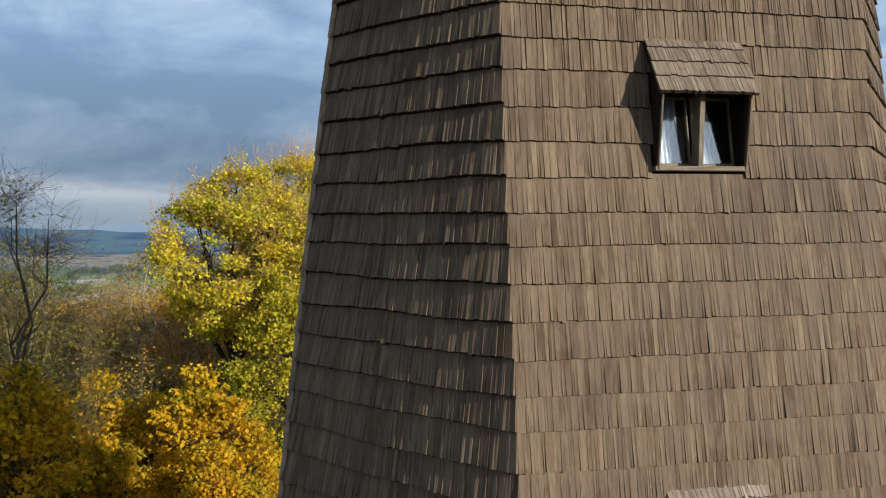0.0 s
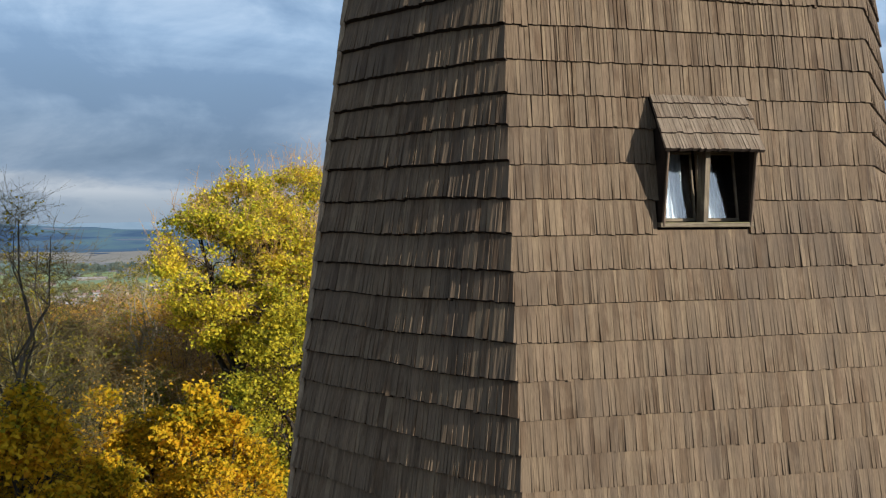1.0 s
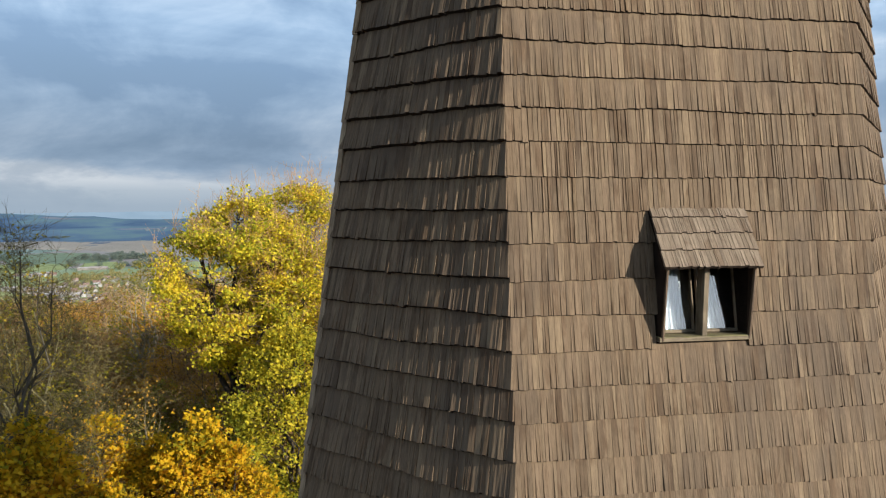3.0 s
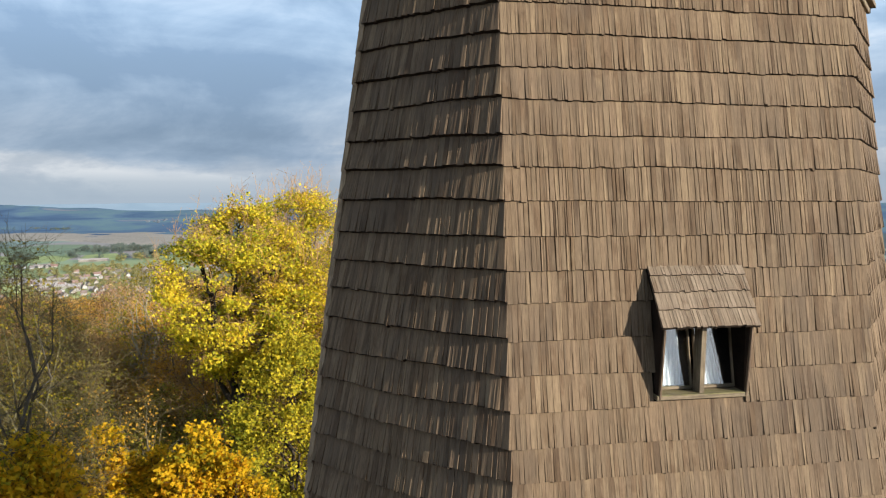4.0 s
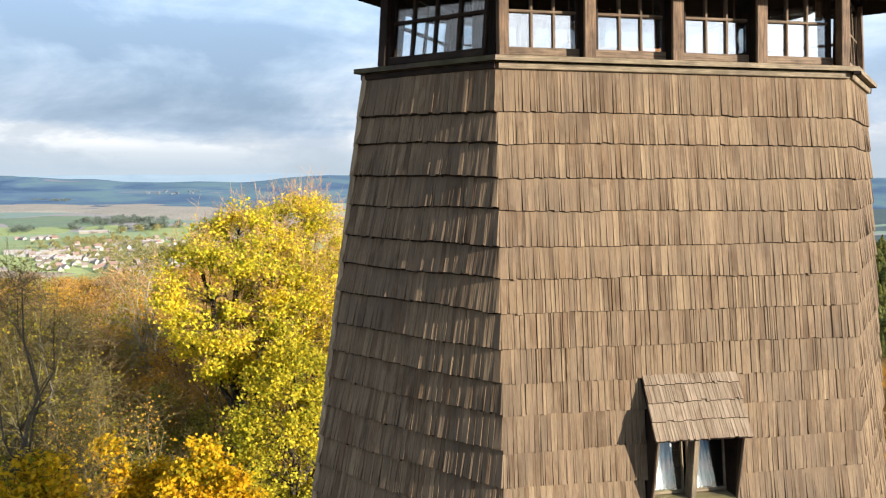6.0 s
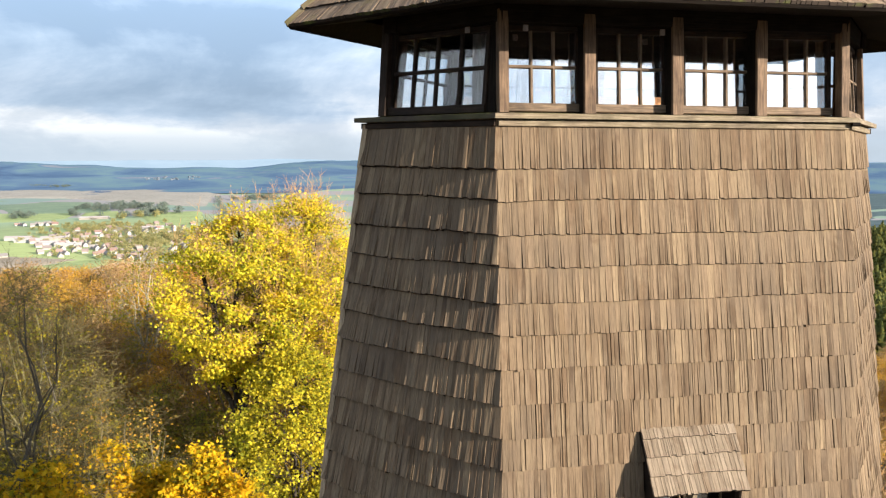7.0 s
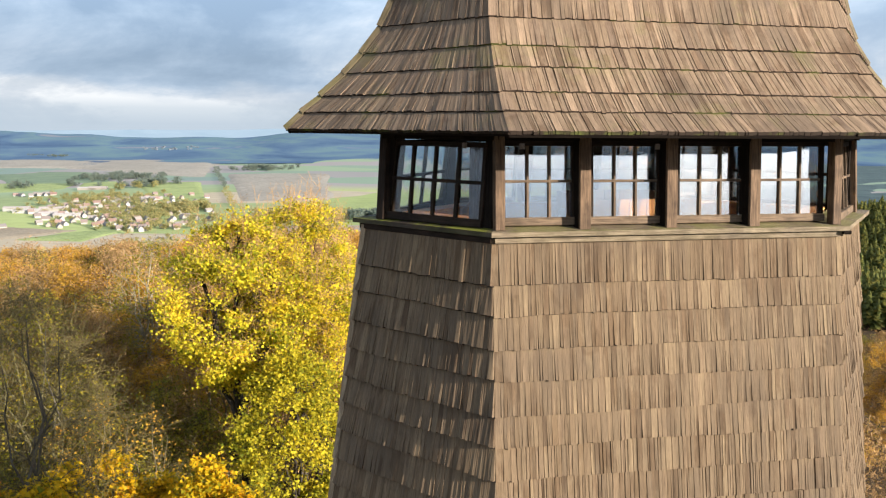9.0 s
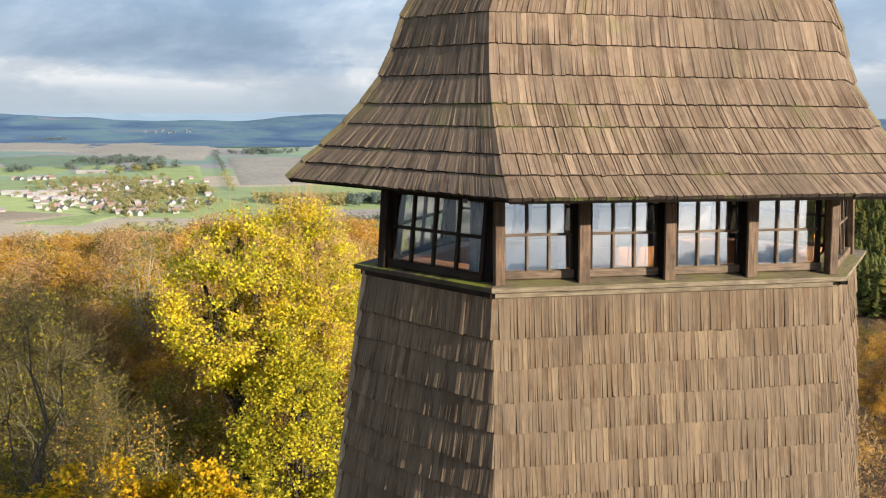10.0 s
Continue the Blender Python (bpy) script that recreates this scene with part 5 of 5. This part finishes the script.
for cx, cy, rx, ry, n in ((-545, 1900, 34, 60, 80), (-400, 1640, 26, 50, 36), (-255, 1190, 26, 30, 40), (-690, 1640, 70, 24, 26), (0, 1085, 75, 14, 70), (-20, 1050, 70, 10, 30), (20, 830, 40, 8, 40), (-240, 2250, 40, 40, 50), (-1180, 3000, 130, 30, 60), (420, 900, 160, 30, 70)):
    for _ in range(n):
        clump(rng.gauss(cx, rx), rng.gauss(cy, ry), rng.uniform(8, 14))
for k in range(46):                         # the avenue across the fields
    clump(-377 + 195 * k / 45 + rng.gauss(0, 4), 2271 - 1029 * k / 45, rng.uniform(6, 9), 14)
for _ in range(300):                        # the wood's foot, beyond the near trees
    r, a = 150 * (4.2 ** rng.random()), rng.uniform(-0.62, 0.06)
    clump(3 + r * math.sin(a), 10.5 + r * math.cos(a), rng.uniform(8, 13))
# tones are lifted, and bluish for the far copses, to paint haze
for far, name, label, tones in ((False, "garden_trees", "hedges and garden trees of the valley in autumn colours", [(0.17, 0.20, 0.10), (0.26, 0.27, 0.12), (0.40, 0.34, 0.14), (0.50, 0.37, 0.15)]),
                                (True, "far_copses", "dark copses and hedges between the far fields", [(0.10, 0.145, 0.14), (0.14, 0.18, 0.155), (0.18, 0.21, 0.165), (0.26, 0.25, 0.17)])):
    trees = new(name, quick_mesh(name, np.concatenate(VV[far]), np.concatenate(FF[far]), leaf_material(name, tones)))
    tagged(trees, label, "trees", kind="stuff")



# ---- ploughed and green fields round the village ----
def field(name, quad, mat, label):
    n = 14
    p = [Vector((x, y)) for x, y in quad]
    verts, faces = [], []
    for i in range(n + 1):
        for j in range(n + 1):
            u, v = i / n, j / n
            q = p[0].lerp(p[1], u).lerp(p[3].lerp(p[2], u), v)
            rim = i in (0, n) or j in (0, n)
            verts.append((q.x, q.y, height(q.x, q.y) + (-1.5 if rim else 0.8 + 1.6 * smooth(1200, 2400, q.y))))
    for i in range(n):
        for j in range(n):
            k = i * (n + 1) + j
            faces.append((k, k + n + 1, k + n + 2, k + 1))
    me = bpy.data.meshes.new(name)
    me.from_pydata(verts, [], faces)
    me.materials.append(mat)
    for f in me.polygons:
        f.use_smooth = True
    tagged(new(name, me), label, "field", kind="structure")


# field colours are paled and dulled to paint the valley's haze
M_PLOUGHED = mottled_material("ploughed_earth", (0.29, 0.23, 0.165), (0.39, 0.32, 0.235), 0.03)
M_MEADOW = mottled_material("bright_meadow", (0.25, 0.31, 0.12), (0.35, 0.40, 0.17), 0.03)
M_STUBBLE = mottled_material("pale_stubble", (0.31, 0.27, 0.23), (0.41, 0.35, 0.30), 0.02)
# meadow green darkened, so that cloud shade is painted in
M_SHADED = mottled_material("cloud_shade_field", (0.15, 0.21, 0.14), (0.21, 0.27, 0.17), 0.02)
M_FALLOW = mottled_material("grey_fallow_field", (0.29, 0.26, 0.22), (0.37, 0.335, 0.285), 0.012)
# flat sheets of wood, haze painted in as a blue-green cast
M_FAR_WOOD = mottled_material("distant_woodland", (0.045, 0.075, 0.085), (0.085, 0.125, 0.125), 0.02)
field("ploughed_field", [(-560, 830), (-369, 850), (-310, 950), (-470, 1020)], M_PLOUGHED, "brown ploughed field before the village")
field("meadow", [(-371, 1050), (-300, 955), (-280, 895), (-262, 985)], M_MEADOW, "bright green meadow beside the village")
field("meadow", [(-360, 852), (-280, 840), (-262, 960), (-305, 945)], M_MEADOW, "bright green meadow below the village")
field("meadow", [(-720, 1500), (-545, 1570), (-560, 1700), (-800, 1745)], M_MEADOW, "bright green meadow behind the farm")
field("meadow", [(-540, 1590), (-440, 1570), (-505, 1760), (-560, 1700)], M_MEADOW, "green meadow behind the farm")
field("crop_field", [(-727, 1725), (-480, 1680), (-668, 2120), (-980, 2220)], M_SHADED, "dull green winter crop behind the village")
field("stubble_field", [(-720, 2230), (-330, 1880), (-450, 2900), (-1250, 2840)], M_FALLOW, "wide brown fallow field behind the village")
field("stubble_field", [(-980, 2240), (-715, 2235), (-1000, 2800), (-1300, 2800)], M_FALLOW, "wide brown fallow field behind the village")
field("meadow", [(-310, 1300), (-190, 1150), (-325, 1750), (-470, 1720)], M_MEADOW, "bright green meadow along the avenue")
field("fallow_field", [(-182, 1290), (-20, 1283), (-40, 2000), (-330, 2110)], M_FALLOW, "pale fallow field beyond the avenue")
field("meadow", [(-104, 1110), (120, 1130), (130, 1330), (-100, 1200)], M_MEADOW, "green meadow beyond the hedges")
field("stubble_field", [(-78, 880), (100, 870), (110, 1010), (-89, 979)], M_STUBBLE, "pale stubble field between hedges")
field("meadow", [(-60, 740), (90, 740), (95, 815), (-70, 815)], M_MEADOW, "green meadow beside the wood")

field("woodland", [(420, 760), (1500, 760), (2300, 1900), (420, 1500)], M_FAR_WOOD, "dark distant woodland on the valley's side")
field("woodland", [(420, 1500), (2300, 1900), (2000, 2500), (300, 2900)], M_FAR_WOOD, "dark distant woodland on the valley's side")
# ---- the village ----
def make_house(w, d, h, rise, wall_mat, roof_mat, name, label, group):
    ob = tagged(new(name), label, "house", group)
    b = Build()
    base = [(-w / 2, -d / 2), (w / 2, -d / 2), (w / 2, d / 2), (-w / 2, d / 2)]
    lo, hi = [(x, y, -1.5) for x, y in base], [(x, y, h) for x, y in base]
    for p in range(4):
        q = (p + 1) % 4
        b.face([lo[p], lo[q], hi[q], hi[p]], [(0, 0), (1, 0), (1, 1), (0, 1)])
    for sx in (-1, 1):
        tri = [(sx * w / 2, -d / 2, h), (sx * w / 2, d / 2, h), (sx * w / 2, 0, h + rise)]
        b.face(tri if sx > 0 else tri[::-1], [(0, 0), (1, 0), (0.5, 1)])
    part("wall", b, wall_mat, ob)
    b = Build()
    e = 0.5
    for sy in (-1, 1):
        n = Vector((0, sy * rise, d / 2)).normalized()
        quad = [(-w / 2 - e, sy * (d / 2 + e), h - e * rise * 2 / d + 0.12), (w / 2 + e, sy * (d / 2 + e), h - e * rise * 2 / d + 0.12), (w / 2 + e, 0, h + rise + 0.12), (-w / 2 - e, 0, h + rise + 0.12)]
        slab(b, quad if sy < 0 else quad[::-1], n, 0.2)
    part("roof", b, roof_mat, ob)
    return ob


kinds = [make_house(w, d, h, r, M_PLASTER, M_TILE, "village_house", "small plastered village house with a pitched tiled roof", "village houses") for w, d, h, r in ((8.5, 6.2, 3.0, 3.2), (10.5, 6.2, 3.0, 3.0), (7.5, 6.2, 3.6, 3.2))]
hall = make_house(34, 12, 4.0, 2.0, M_PLASTER, M_METAL, "farm_hall", "long white farm hall with a low pale roof", "halls")


def settle(ob, x, y, turn, first):
    m = pose(x, y, height(x, y), 0, 0, turn)
    if first:
        ob.matrix_basis = m
        return ob
    return copy_thing(ob, m)


placed = [False, False, False]
homes = []
rng = random.Random(21)
CLUSTERS = ((-400, 1170, 28, 64, 44), (-345, 1120, 26, 55, 32), (-315, 1280, 36, 60, 24), (-258, 985, 26, 26, 18), (-228, 1090, 20, 50, 14), (-560, 1440, 28, 16, 10), (-300, 1055, 22, 34, 10))
for cx, cy, rx, ry, n in CLUSTERS:          # the lanes of the village
    made = 0
    while made < n:
        x, y = rng.gauss(cx, rx), rng.gauss(cy, ry)
        if all((x - a) ** 2 + (y - c) ** 2 > 11 ** 2 for a, c in homes):
            homes.append((x, y))
            made += 1
for k, (x, y) in enumerate(homes):
    settle(kinds[k % 3], x, y, rng.choice((20, 35, 110, 125)) + rng.uniform(-8, 8), not placed[k % 3])
    placed[k % 3] = True
settle(hall, -500, 1546, 0, True)
for x, y, turn in ((-470, 1150, 4), (-448, 1128, 4), (-425, 1160, 10), (-408, 1110, 12), (-384, 1098, 15), (-330, 1340, 20), (-480, 1546, 0)):
    settle(hall, x, y, turn, False)


rng = random.Random(34)
# blue-grey on walls and roofs paints the haze over the hamlet
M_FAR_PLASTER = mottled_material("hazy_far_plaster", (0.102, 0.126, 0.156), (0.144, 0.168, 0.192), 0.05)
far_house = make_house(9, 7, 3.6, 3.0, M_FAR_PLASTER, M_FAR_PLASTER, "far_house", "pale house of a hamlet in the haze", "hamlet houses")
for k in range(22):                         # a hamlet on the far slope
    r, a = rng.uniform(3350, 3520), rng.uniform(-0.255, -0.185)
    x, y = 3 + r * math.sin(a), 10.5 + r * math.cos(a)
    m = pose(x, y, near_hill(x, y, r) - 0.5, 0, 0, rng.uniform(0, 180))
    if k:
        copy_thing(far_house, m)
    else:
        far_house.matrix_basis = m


# ---- shingles of the walls and the roof, piece by piece ----
rng = random.Random(3)
k0 = 36                                     # the courses over the dormer, which the camera passes nearest
for s in range(6):
    clad(walls[s], "shingle", wall_ring, s, levels_wall, 0.16, M_WALL, rng, single=range(k0, k0 + 6) if s == 0 else (), hole=in_dormer if s == 0 else None, bow=0.05 if s == 5 else 0.0, wave=0.03 if s == 5 else 0.018)
for s in range(6):
    clad(slopes[s], "roof_shingle", roof_ring, s, levels_roof, 0.16, M_ROOF, rng, single=range(0, 6) if s == 0 else (), wave=0.008, bulk=0.72)
